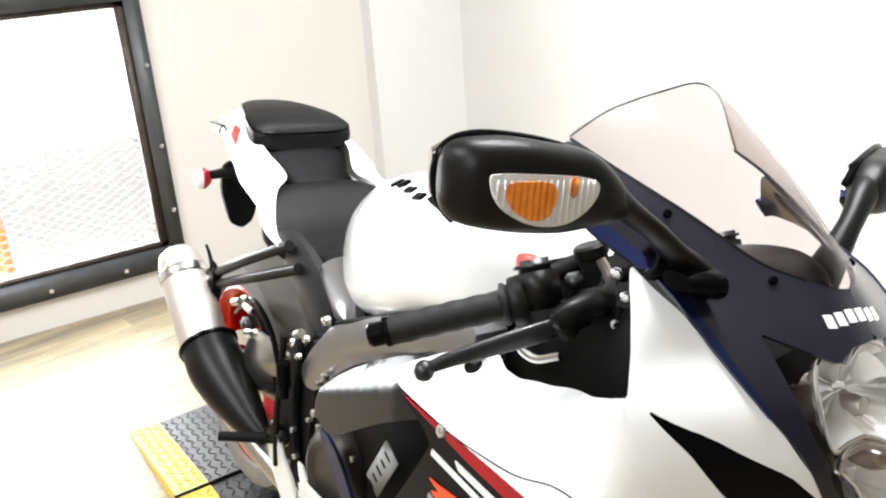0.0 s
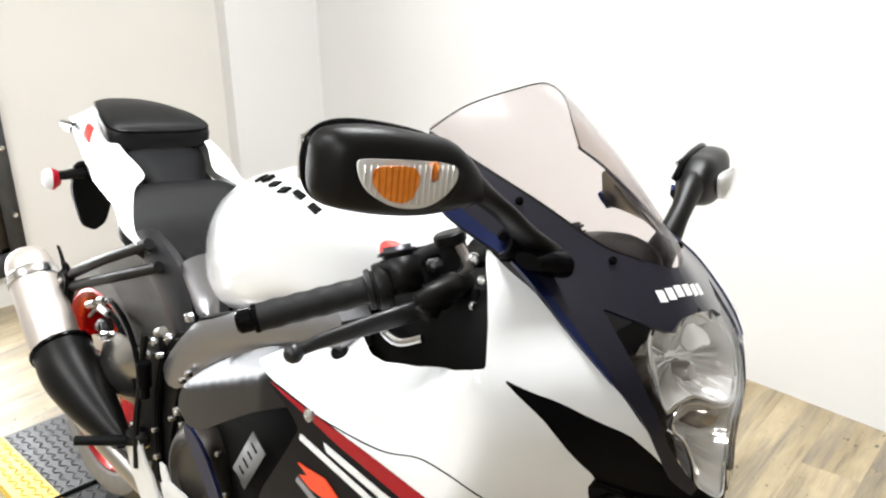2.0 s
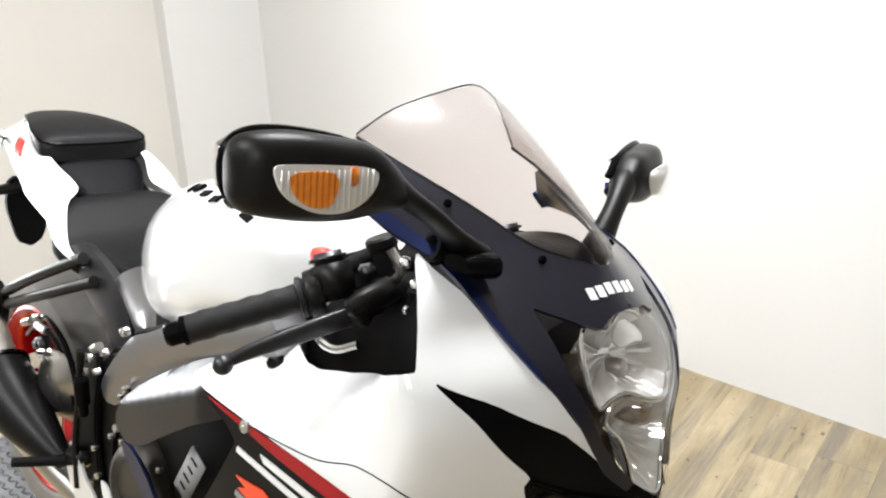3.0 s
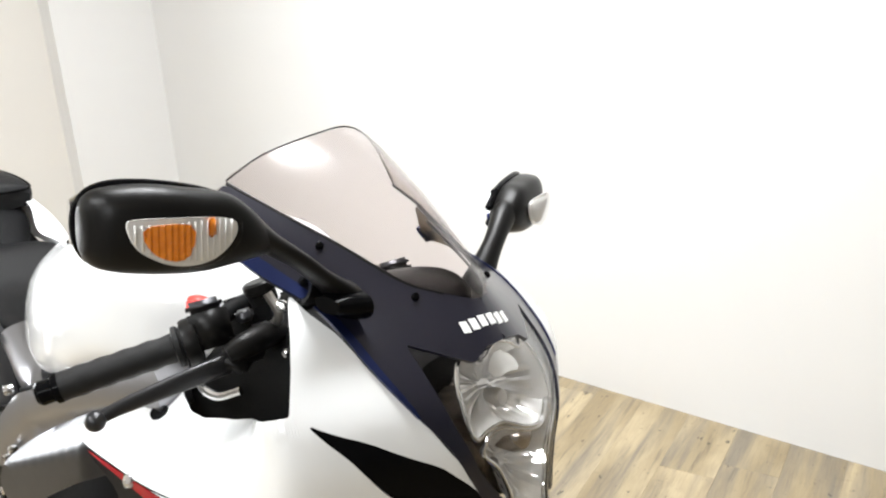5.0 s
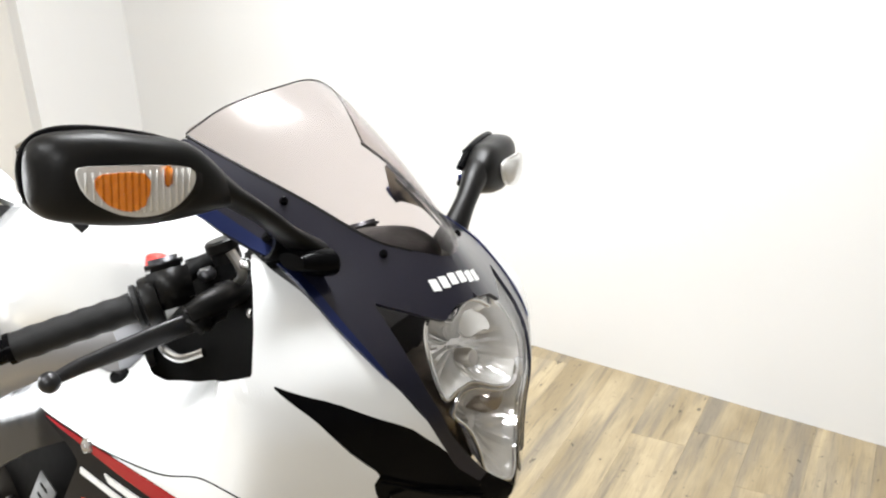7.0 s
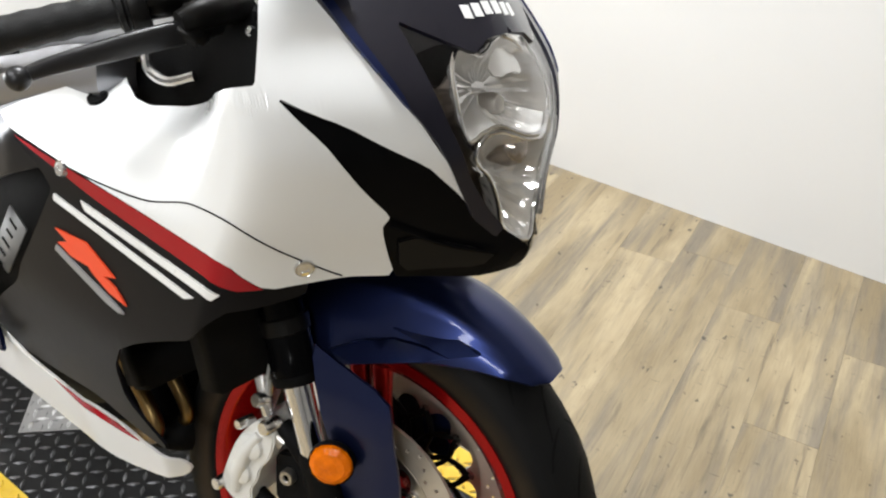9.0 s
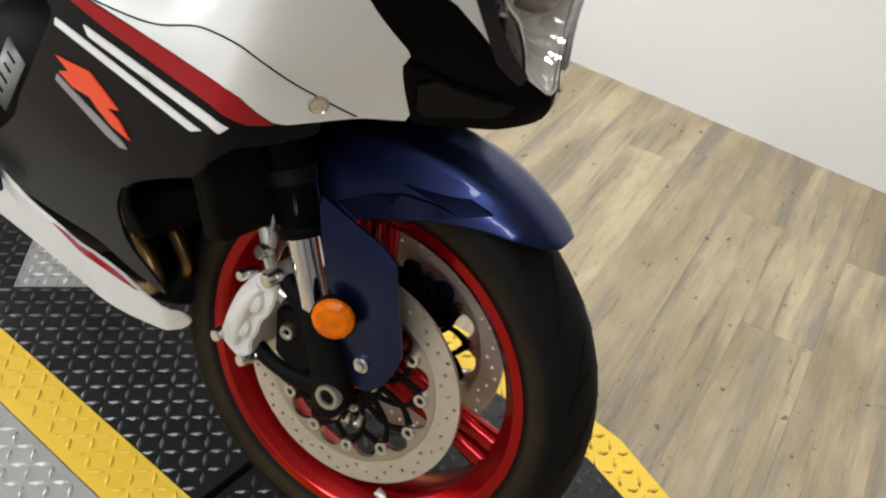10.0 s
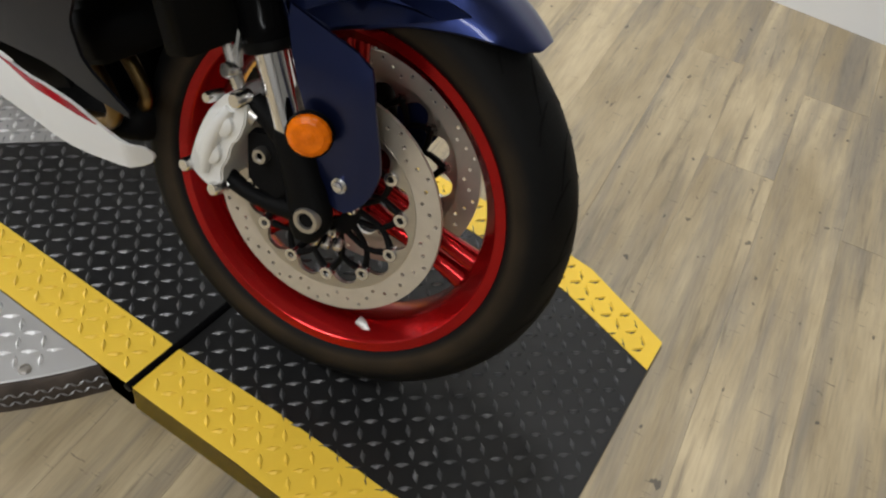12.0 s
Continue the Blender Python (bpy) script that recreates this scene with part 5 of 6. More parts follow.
part("hanger_bolt", bolt_mesh(toward((-1.25, -0.207, 0.268), (0, -1, 0)), 0.008, 0.006), STEEL, moto)
part("hook", tube([(-1.245, -0.195, 0.33), (-1.25, -0.2, 0.365), (-1.255, -0.205, 0.385)], [0.005, 0.004, 0.003], 8), BLACK_PLASTIC, moto, "black tie-down hook")
part("hook", tube([(-1.22, -0.195, 0.33), (-1.218, -0.2, 0.35), (-1.21, -0.21, 0.362)], [0.005, 0.004, 0.003], 8), BLACK_PLASTIC, moto, "black tie-down hook")
ma, mb = Vector((-1.165, -0.24, 0.185)), Vector((-1.32, -0.24, 0.325))
ml = (mb - ma).length
mm = toward(ma, mb - ma) @ Matrix.Diagonal((1.0, 0.95, 1, 1))
muffler = part("muffler", lathe([(0.048, -0.03), (0.050, 0.0), (0.0515, 0.06), (0.0515, ml - 0.035), (0.050, ml - 0.012), (0.047, ml - 0.010)], 48, frame_m=mm), MUFFLER, moto, "brushed stainless muffler")
part("muffler_cap", lathe([(0.049, ml - 0.012), (0.048, ml + 0.004), (0.042, ml + 0.024), (0.031, ml + 0.034), (0.022, ml + 0.032), (0.020, ml + 0.005), (0, ml + 0.005)], 48, frame_m=mm), MUFFLER, muffler, "rounded muffler end cap")
part("muffler_strap", lathe([(0.0525, ml * 0.80), (0.054, ml * 0.81), (0.054, ml * 0.90), (0.0525, ml * 0.91)], 48, frame_m=mm), BRIGHT_BOLT, muffler, "bright steel strap")
part("muffler_cover", tube([(-1.160, -0.238, 0.196), (-1.110, -0.236, 0.164), (-1.045, -0.230, 0.132), (-0.97, -0.222, 0.104), (-0.915, -0.214, 0.088)], [0.056, 0.060, 0.051, 0.034, 0.016], 28), BLACK_PLASTIC, moto, "black plastic exhaust cover")
part("cover_lip", lathe([(0.0575, -0.004), (0.062, -0.002), (0.063, 0.004), (0.0585, 0.006)], 36, True, toward((-1.154, -0.238, 0.192), (-0.05, 0, 0.032))), BLACK_GLOSS, moto, "raised lip of the exhaust cover")
part("link_pipe", tube([(-1.15, -0.23, 0.10), (-1.0, -0.19, 0.02), (-0.85, -0.13, -0.06), (-0.6, -0.05, -0.10)], 0.026, 16), STEEL, moto, "steel link pipe")

rear_c = Matrix.Translation((-1.355, 0, 0.012)) @ ALONG_Y @ Matrix.Diagonal((0.96, 0.96, 0.96, 1))
R_RIM = [(0.231, -0.082), (0.224, -0.084), (0.212, -0.076), (0.198, -0.055), (0.190, -0.02), (0.190, 0.02), (0.198, 0.055), (0.212, 0.076), (0.224, 0.084), (0.231, 0.082), (0.226, 0.07), (0.214, 0.03), (0.214, -0.03), (0.226, -0.07)]
rear_wheel = part("rear_wheel", lathe(R_RIM, 72, True, rear_c), RED_RIM, moto, "red cast rear wheel")
part("tyre", lathe([(0.226, -0.078), (0.236, -0.088), (0.262, -0.092), (0.284, -0.086), (0.298, -0.066), (0.305, -0.036), (0.308, 0), (0.305, 0.036), (0.298, 0.066), (0.284, 0.086), (0.262, 0.092), (0.236, 0.088), (0.226, 0.078)], 96, False, rear_c), RUBBER_DAYLIT, rear_wheel, "black rear tyre")
part("hub", lathe([(0, -0.08), (0.035, -0.08), (0.04, -0.04), (0.05, 0), (0.04, 0.04), (0.035, 0.08), (0, 0.08)], 32, frame_m=rear_c), RED_RIM, rear_wheel)
for k in range(3):
    a = radians(80 + 120 * k)
    part("spoke", tube([(-1.355 + 0.04 * math.cos(a), 0, 0.012 + 0.04 * math.sin(a)), (-1.355 + 0.12 * math.cos(a + 0.1), 0, 0.012 + 0.12 * math.sin(a + 0.1)), (-1.355 + 0.2 * math.cos(a), 0, 0.012 + 0.2 * math.sin(a))], [0.022, 0.017, 0.022], 14), RED_RIM, rear_wheel)
part("disc", lathe([(0.075, -0.003), (0.11, -0.003), (0.11, 0.003), (0.075, 0.003)], 60, True, Matrix.Translation((-1.355, -0.075, 0.012)) @ ALONG_Y), DISC_STEEL, rear_wheel, "rear brake disc")
both("swingarm", lambda: shell([(-1.43, -0.128, 0.02, 0.016, 0.03, 0.03, 2.6), (-1.36, -0.13, 0.035, 0.02, 0.045, 0.04, 2.8), (-1.22, -0.13, 0.09, 0.024, 0.05, 0.045, 2.8), (-1.08, -0.125, 0.14, 0.028, 0.05, 0.055, 2.8), (-0.92, -0.115, 0.15, 0.03, 0.045, 0.055, 2.8), (-0.82, -0.10, 0.13, 0.03, 0.04, 0.05, 2.8)], "x", 28, 5), GREY_SATIN, label="satin grey swingarm")
HEEL = [(-1.188, 0.161), (-1.158, 0.207), (-1.10, 0.238), (-1.047, 0.260), (-0.97, 0.266), (-0.909, 0.242), (-0.892, 0.187), (-0.935, 0.149), (-1.019, 0.134), (-1.101, 0.126)]
part("heel_guard", sheet(soften(HEEL, 2), lambda x, z, d: Vector((x, -0.200 + 3.2 * (x + 1.03) ** 2 + 5.0 * (z - 0.195 - 0.3 * (x + 1.03)) ** 2 + d, z)), 0.006, 0.012), HEEL_STEEL, moto, "polished steel heel guard")
part("guard_edge", tube([(-1.150, -0.158, 0.203), (-1.10, -0.176, 0.234), (-1.047, -0.187, 0.256)], [0.004, 0.007, 0.004], 10), BRIGHT_BOLT, moto, "bright rolled guard edge")
part("brake_hose", tube([(-1.30, -0.12, 0.20), (-1.2, -0.14, 0.255), (-1.1, -0.15, 0.262), (-1.0, -0.165, 0.225), (-0.93, -0.18, 0.17)], 0.0062, 10), BLACK_GLOSS, moto, "black brake hose")
part("hose_clip", tube([(-1.19, -0.143, 0.258), (-1.13, -0.15, 0.264)], 0.0085, 10), STEEL, moto, "steel hose ferrule")
part("hugger", shell([(-1.10, 0, 0.345, 0.06, 0.02, 0.03, 2.6), (-1.05, 0, 0.35, 0.085, 0.03, 0.05, 2.6), (-0.98, 0, 0.34, 0.092, 0.03, 0.06, 2.6), (-0.9, 0, 0.30, 0.09, 0.03, 0.06, 2.6)], "x", 24, 5), BLACK_MATT, moto, "black rear hugger")
rearset = part("rearset_plate", side_slab([(-0.86, 0.335), (-0.80, 0.325), (-0.83, 0.20), (-0.82, 0.10), (-0.80, 0.04), (-0.87, 0.04), (-0.93, 0.09), (-0.905, 0.16), (-0.895, 0.24)], -0.195, 0.012, 0.003), BLACK_PLASTIC, moto, "black rearset plate")
for bx, bz, br in ((-0.835, 0.315, 0.009), (-0.85, 0.285, 0.008), (-0.875, 0.225, 0.008), (-0.888, 0.185, 0.008), (-0.855, 0.105, 0.009), (-0.845, 0.068, 0.009), (-0.915, 0.118, 0.008), (-0.93, 0.065, 0.007)):
    part("rearset_bolt", bolt_mesh(toward((bx, -0.197, bz), (0, -1, 0)), br, 0.007), BRIGHT_BOLT, rearset)
part("footpeg", tube([(-0.875, -0.20, 0.105), (-0.905, -0.24, 0.102), (-0.945, -0.295, 0.10)], [0.011, 0.010, 0.009], 14), BLACK_MATT, rearset, "black footpeg")
part("footpeg_bracket", block(0.05, 0.03, 0.03, at(-0.87, -0.205, 0.115, 0, 0, 20), 0.006), BLACK_PLASTIC, rearset)
part("brake_pedal", side_slab([(-0.915, 0.100), (-0.855, 0.128), (-0.838, 0.09), (-0.79, 0.06), (-0.76, 0.0), (-0.82, -0.02), (-0.862, 0.02), (-0.89, 0.05)], -0.215, 0.008, 0.002), CALIPER, moto, "bare alloy brake pedal")
part("pedal_tip", tube([(-0.79, -0.21, -0.11), (-0.79, -0.26, -0.108)], 0.011, 12), BLACK_MATT, moto, "black pedal tip")
both("tail_panel_low", lambda: side_slab([(-0.80, 0.10), (-0.765, 0.10), (-0.64, -0.06), (-0.56, -0.10), (-0.66, -0.11), (-0.74, 0.0)], -0.205, 0.006, 0.002), WHITE, label="white rear edge of the belly pan")

part("brake_hose", tube([(-1.12, -0.17, 0.30), (-1.03, -0.185, 0.325), (-0.95, -0.19, 0.30), (-0.90, -0.195, 0.25), (-0.88, -0.2, 0.20)], 0.0055, 10), BLACK_GLOSS, moto, "black rear brake hose")
for p, q in (((-1.13, -0.17, 0.297), (-1.085, -0.178, 0.312)), ((-1.20, -0.165, 0.265), (-1.15, -0.17, 0.285)), ((-0.80, -0.205, 0.345), (-0.77, -0.21, 0.36))):
    part("hose_ferrule", tube([p, q], 0.008, 12), STEEL, moto, "steel hose ferrule")
part("rear_caliper", join(block(0.045, 0.025, 0.028, at(-1.17, -0.145, 0.225, 0, -25), 0.006), block(0.02, 0.022, 0.04, at(-1.14, -0.15, 0.228, 0, -25), 0.005)), BLACK_PLASTIC, moto, "black rear brake caliper")
for x, z, r in ((-0.70, 0.405, 0.012), (-0.775, 0.345, 0.010), (-0.805, 0.30, 0.009), (-0.70, 0.305, 0.010), (-0.72, 0.285, 0.008), (-0.735, 0.222, 0.012), (-0.755, 0.20, 0.008), (-0.82, 0.15, 0.008), (-0.81, 0.10, 0.009), (-0.50, 0.468, 0.010)):
    part("frame_bolt", bolt_mesh(toward((x, -0.200, z), (0, -1, 0)), r * 0.7, 0.006), BRIGHT_BOLT, moto, "bright frame bolt")
part("rearset_link", tube([(-0.84, -0.21, 0.33), (-0.85, -0.212, 0.25), (-0.865, -0.214, 0.15), (-0.86, -0.214, 0.06)], [0.008, 0.005, 0.006, 0.007], 12), BLACK_PLASTIC, moto, "black rearset link rod")
part("master_pump", lathe([(0, 0.03), (0.011, 0.03), (0.013, 0.026), (0.013, -0.02), (0.009, -0.024), (0.009, -0.045), (0, -0.045)], 20, frame_m=toward((-0.83, -0.215, 0.255), (0.15, -0.1, 1))), BLACK_GLOSS, moto, "black rear brake pump")

# maker's mark on the tank as plain dark blocks
def tank_point(x, y, lift):
    rows = [[row[k] for row in TANK] for k in (0, 2, 3, 4, 6)]
    c, w, h, n = [float(np.interp(x, rows[0], r)) for r in rows[1:]]
    return Vector((x, y * (1 + 5 * lift), c + h * max(1 - (abs(y) / w) ** n, 0.0) ** (1 / n) + lift))


for sgn in (1, -1):
    for k in range(6):
        x0, y0 = -0.605 + 0.039 * k, -float(np.interp(k, (0, 2, 3, 5), (0.138, 0.164, 0.174, 0.176))) * sgn
        part("tank_emblem", sheet([(x0, y0 - 0.004 * sgn), (x0 + 0.020, y0 - 0.004 * sgn), (x0 + 0.024, y0 + 0.004 * sgn), (x0 + 0.004, y0 + 0.004 * sgn)], lambda x, y, d: tank_point(x, y, 0.005 - d), 0.005, 0.005), LINE_PAINT, tank, "dark grey emblem block")

# ---- front wheel, steered a little to the left ----
def steered(name, bm, mat, label="", parent=None, **kw):
    if parent:
        return part(name, bm, mat, parent, label, **kw)
    return part(name, bm, mat, moto, label, local=STEER, **kw)


F_RIM = [(0.231, -0.050), (0.230, -0.0535), (0.2175, -0.0535), (0.2145, -0.0505), (0.2115, -0.044), (0.199, -0.032), (0.193, -0.015), (0.193, 0.015), (0.199, 0.032), (0.2115, 0.044), (0.2145, 0.0505), (0.2175, 0.0535), (0.230, 0.0535), (0.231, 0.050), (0.227, 0.04), (0.215, 0.02), (0.215, -0.02), (0.227, -0.04)]
front_wheel = steered("front_wheel", lathe(F_RIM, 96, True, ALONG_Y), RED_RIM, "red cast front wheel")
TYRE = [(0.2265, -0.046), (0.232, -0.0535), (0.244, -0.0595), (0.258, -0.0605), (0.272, -0.056), (0.284, -0.0455), (0.2925, -0.031), (0.298, -0.0155), (0.300, 0), (0.298, 0.0155), (0.2925, 0.031), (0.284, 0.0455), (0.272, 0.056), (0.258, 0.0605), (0.244, 0.0595), (0.232, 0.0535), (0.2265, 0.046)]
tyre_profile = [tuple(p) for p in spline(TYRE, 3)]
tyre = steered("tyre", lathe(tyre_profile, 120, False, ALONG_Y), RUBBER, "black front tyre with cut grooves", front_wheel)


def tyre_point(ang, y, lift=0.0):
    r = float(np.interp(abs(y), [abs(p[1]) for p in TYRE[8:13]], [p[0] for p in TYRE[8:13]])) + lift
    return Vector((r * math.cos(ang), y, r * math.sin(ang)))


def groove(pts, width):
    """A narrow dark cut across the tread, from rows of degrees and sideways place."""
    rows = spline(pts, 5)
    bm = bmesh.new()
    prev = None
    for i, (a, y) in enumerate(rows):
        w = width * (0.35 + 0.65 * math.sin(math.pi * min(max(i / (len(rows) - 1), 0.06), 0.94)))
        q = rows[min(i + 1, len(rows) - 1)] if i + 1 < len(rows) else rows[i]
        p = rows[max(i - 1, 0)]
        da, dy = radians(q[0] - p[0]) * 0.29, q[1] - p[1]
        ln = math.hypot(da, dy) or 1
        na, ny = -dy / ln * w / 0.29, da / ln * w
        pair = [bm.verts.new(tyre_point(radians(a) + s * na, y + s * ny, 0.0013)) for s in (-1, 1)]
        if prev:
            bm.faces.new((prev[0], pair[0], pair[1], prev[1]))
        prev = pair
    return bm


groove_a = groove([(0, -0.047), (3.5, -0.039), (6, -0.028), (7.5, -0.016)], 0.0018)
groove_b = groove([(6, -0.033), (11, -0.024), (15, -0.012), (17, 0.0)], 0.0018)
for gm, flip in ((groove_a, False), (groove_b, False)):
    me_r = bpy.data.meshes.new("tread_groove")
    gm.to_mesh(me_r)
    gm.transform(FLIP)
    me_l = bpy.data.meshes.new("tread_groove")
    gm.to_mesh(me_l)
    gm.free()
    for me, start in ((me_r, 0), (me_l, 9)):
        me.materials.append(LINE_PAINT)
        for k in range(20):
            ob = new("tread_groove", me)
            ob.parent = front_wheel
            ob.matrix_local = Matrix.Rotation(radians(-(k * 18 + start)), 4, "Y")
part("hub", lathe([(0, -0.062), (0.026, -0.062), (0.030, -0.055), (0.034, -0.03), (0.044, 0), (0.034, 0.03), (0.030, 0.055), (0.026, 0.062), (0, 0.062)], 40, frame_m=ALONG_Y), RED_RIM, front_wheel, "red hub")
for k in range(3):
    a = radians(-17 + 120 * k)
    def sp(r, da, y):
        return Vector((r * math.cos(a + da), y, r * math.sin(a + da)))
    for sg in (1, -1):
        part("spoke", tube([sp(0.036, sg * 0.5, 0), sp(0.08, sg * 0.24, 0), sp(0.13, sg * 0.12, 0), sp(0.20, sg * 0.085, 0)], [0.014, 0.0125, 0.012, 0.016], 14), RED_RIM, front_wheel)
part("wheel_weight", block(0.034, 0.010, 0.010, at(0.078, -0.034, -0.190, 0, 22), 0.001), CALIPER, front_wheel, "clipped-on wheel weight")
part("valve", tube([(-0.11, -0.01, 0.155), (-0.10, -0.025, 0.14)], 0.004, 8), BLACK_MATT, front_wheel)

N_BOB = 12
PHASE = radians(11)
inner = []
for k in range(N_BOB * 10):
    a = PHASE + k * math.tau / (N_BOB * 10)
    f = (math.cos((a - PHASE) * N_BOB) + 1) / 2
    r = 0.1205 - 0.006 * f
    inner.append((r * math.cos(a), r * math.sin(a)))
holes = []
for k in range(60):
    a = PHASE + k * math.tau / 60
    r = (0.149, 0.141, 0.133, 0.141)[k % 4] - 0.001
    holes.append([(r * math.cos(a) + x, r * math.sin(a) + y) for x, y in ring(8, 0.0027)])
for sgn in (1, -1):
    dm = Matrix.Translation((0, -0.0685 * sgn, 0)) @ Matrix.Rotation(radians(90 if sgn == 1 else -90), 4, "X")
    if sgn == -1:
        dm = dm @ Matrix.Rotation(radians(180), 4, "Z")
    disc = part("brake_disc", slab(ring(96, 0.155), dm, -0.005, 0, [inner, *holes], 0.03), DISC_STEEL, front_wheel, "drilled steel brake disc", sharp=30)
    tabs = []
    for k in range(N_BOB * 12):
        a = PHASE + k * math.tau / (N_BOB * 12)
        f = (math.cos((a - PHASE) * N_BOB) + 1) / 2
        r = 0.1165 - 0.019 * f**1.6
        tabs.append((r * math.cos(a), r * math.sin(a)))
    part("disc_rim", slab(ring(96, 0.1225), dm @ Matrix.Translation((0, 0, 0.0012)), -0.0062, 0, [tabs], 0.03), STEEL, front_wheel, "bright scalloped disc edge", sharp=30)
    part("disc_carrier", lathe([(0.026, -0.004), (0.048, -0.004), (0.048, 0.004), (0.026, 0.004)], 40, True, dm @ Matrix.Translation((0, 0, -0.003))), BLACK_MATT, front_wheel, "black disc carrier")
    for k in range(N_BOB):
        a = PHASE + k * math.tau / N_BOB
        end = dm @ Vector((0.1045 * math.cos(a), 0.1045 * math.sin(a), -0.003))
        for da in (-0.42, 0.42):
            root = dm @ Vector((0.045 * math.cos(a + da), 0.045 * math.sin(a + da), -0.003))
            midp = dm @ Vector((0.078 * math.cos(a + da * 0.62), 0.078 * math.sin(a + da * 0.62), -0.003))
            part("carrier_arm", tube([root, midp, end], [0.0042, 0.0036, 0.0055], 8, 3), BLACK_MATT, front_wheel)
        part("bobbin", lathe([(0.0035, 0.0015), (0.0045, 0.004), (0.0085, 0.004), (0.0098, 0.002), (0.0098, -0.006), (0.0035, -0.006)], 20, True, dm @ Matrix.Translation((0.1035 * math.cos(a), 0.1035 * math.sin(a), 0.001))), BRIGHT_BOLT, front_wheel)
    for k in range(5):
        a = radians(-60 + 72 * k)
        part("disc_bolt", bolt_mesh(dm @ Matrix.Translation((0.040 * math.cos(a), 0.040 * math.sin(a), 0.003)), 0.0075, 0.008), BRIGHT_BOLT, front_wheel)

# ---- fork ----
for sgn in (1, -1):
    o = Vector((0.0, -0.105 * sgn, 0.0))
    m = toward(o, STEER_AXIS)
    leg = steered("fork_leg", lathe([(0, 0.205), (0.0285, 0.205), (0.0295, 0.21), (0.0295, 0.232), (0.0275, 0.236), (0.0270, 0.30), (0.0285, 0.31), (0.0265, 0.33), (0.0265, 0.68), (0, 0.68)], 36, frame_m=m), BLACK_GLOSS, "black upper fork tube")
    part("fork_band", lathe([(0.0272, 0.262), (0.0300, 0.264), (0.0300, 0.282), (0.0272, 0.284)], 36, frame_m=m), BLACK_PLASTIC, leg, "black fork band")
    part("fork_seal", lathe([(0.0205, 0.200), (0.0300, 0.201), (0.0310, 0.206), (0.0300, 0.213), (0.0285, 0.214)], 36, frame_m=m), BLACK_MATT, leg, "rubber dust seal")
    part("stanchion", lathe([(0.0, 0.055), (0.0205, 0.055), (0.0205, 0.208), (0, 0.208)], 32, frame_m=m), CHROME, leg, "chrome fork stanchion")
    fm = Matrix() if sgn == 1 else FLIP
    def side(bm):
        bm.transform(fm)
        return bm
    part("axle_clamp", side(join(shell([(-0.032, 0.0, -0.105, 0.016, 0.018, 0.018, 2.6), (-0.012, 0.0, -0.105, 0.027, 0.020, 0.020, 2.6), (0.02, -0.006, -0.105, 0.028, 0.021, 0.021, 2.6), (0.06, -0.024, -0.105, 0.026, 0.022, 0.022, 2.4), (0.09, -0.038, -0.105, 0.025, 0.0235, 0.0235, 2.2), (0.10, -0.043, -0.105, 0.023, 0.022, 0.022, 2.0)], "z", 28, 5))), BLACK_MATT, leg, "black cast axle clamp")
    part("caliper_arm", side(tube([(-0.004, -0.108, 0.000), (-0.05, -0.112, -0.006), (-0.085, -0.112, -0.004), (-0.118, -0.110, 0.006)], [0.016, 0.011, 0.010, 0.012], 14)), BLACK_MATT, leg, "black caliper mounting arm")
    part("caliper_arm", side(tube([(-0.045, -0.110, 0.085), (-0.07, -0.112, 0.105), (-0.092, -0.112, 0.118)], [0.014, 0.013, 0.012], 14)), BLACK_MATT, leg, "black caliper mounting arm")
    part("clamp_eye", side(lathe([(0.004, 0.002), (0.0055, 0.004), (0.009, 0.004), (0.0105, 0.0), (0.0105, -0.006)], 18, frame_m=toward((-0.068, -0.122, 0.058), (0, -1, 0)))), STEEL, leg)
    part("clamp_web", side(side_slab([(-0.03, 0.085), (-0.06, 0.09), (-0.095, 0.08), (-0.09, 0.04), (-0.085, 0.01), (-0.03, 0.0)], -0.115, 0.012, 0.003)), BLACK_MATT, leg, "black clamp web")
    part("axle", side(lathe([(0.0095, -0.01), (0.0095, 0.006), (0.011, 0.0085), (0.0155, 0.0085), (0.017, 0.006), (0.017, -0.012)], 32, frame_m=toward((0.005, -0.1205, 0.002), (0, -1, 0)))), STEEL, leg, "hollow steel axle end")
    for bx, bz in ((-0.002, -0.035), (0.014, -0.032), (0.030, -0.028)):
        part("pinch_bolt", side(bolt_mesh(toward((bx + 0.012, -0.104, bz), (0.3, -1, -0.4)), 0.0062, 0.007)), BRIGHT_BOLT, leg)
    cal_out = [(-0.090, 0.126), (-0.112, 0.128), (-0.134, 0.100), (-0.146, 0.072), (-0.154, 0.040), (-0.158, 0.016), (-0.148, 0.002), (-0.124, -0.008), (-0.108, 0.006), (-0.112, 0.024), (-0.104, 0.040), (-0.102, 0.060), (-0.092, 0.074), (-0.086, 0.100)]
    caliper = part("brake_caliper", side(side_slab(cal_out, -0.132, 0.062, 0.009, 1, 0.25)), CALIPER, moto, "cast silver radial brake caliper", local=STEER)
    for bx, bz in ((-0.118, 0.086), (-0.130, 0.044)):
        part("piston_boss", side(lathe([(0, 0.006), (0.011, 0.006), (0.0165, 0.003), (0.018, -0.004), (0.018, -0.01)], 24, frame_m=toward((bx, -0.134, bz), (0, -1, 0)))), CALIPER, caliper)
    part("caliper_rib", side(tube([(-0.108, -0.133, 0.108), (-0.122, -0.135, 0.080), (-0.130, -0.135, 0.048), (-0.134, -0.133, 0.014)], [0.006, 0.010, 0.010, 0.006], 12)), CALIPER, caliper)
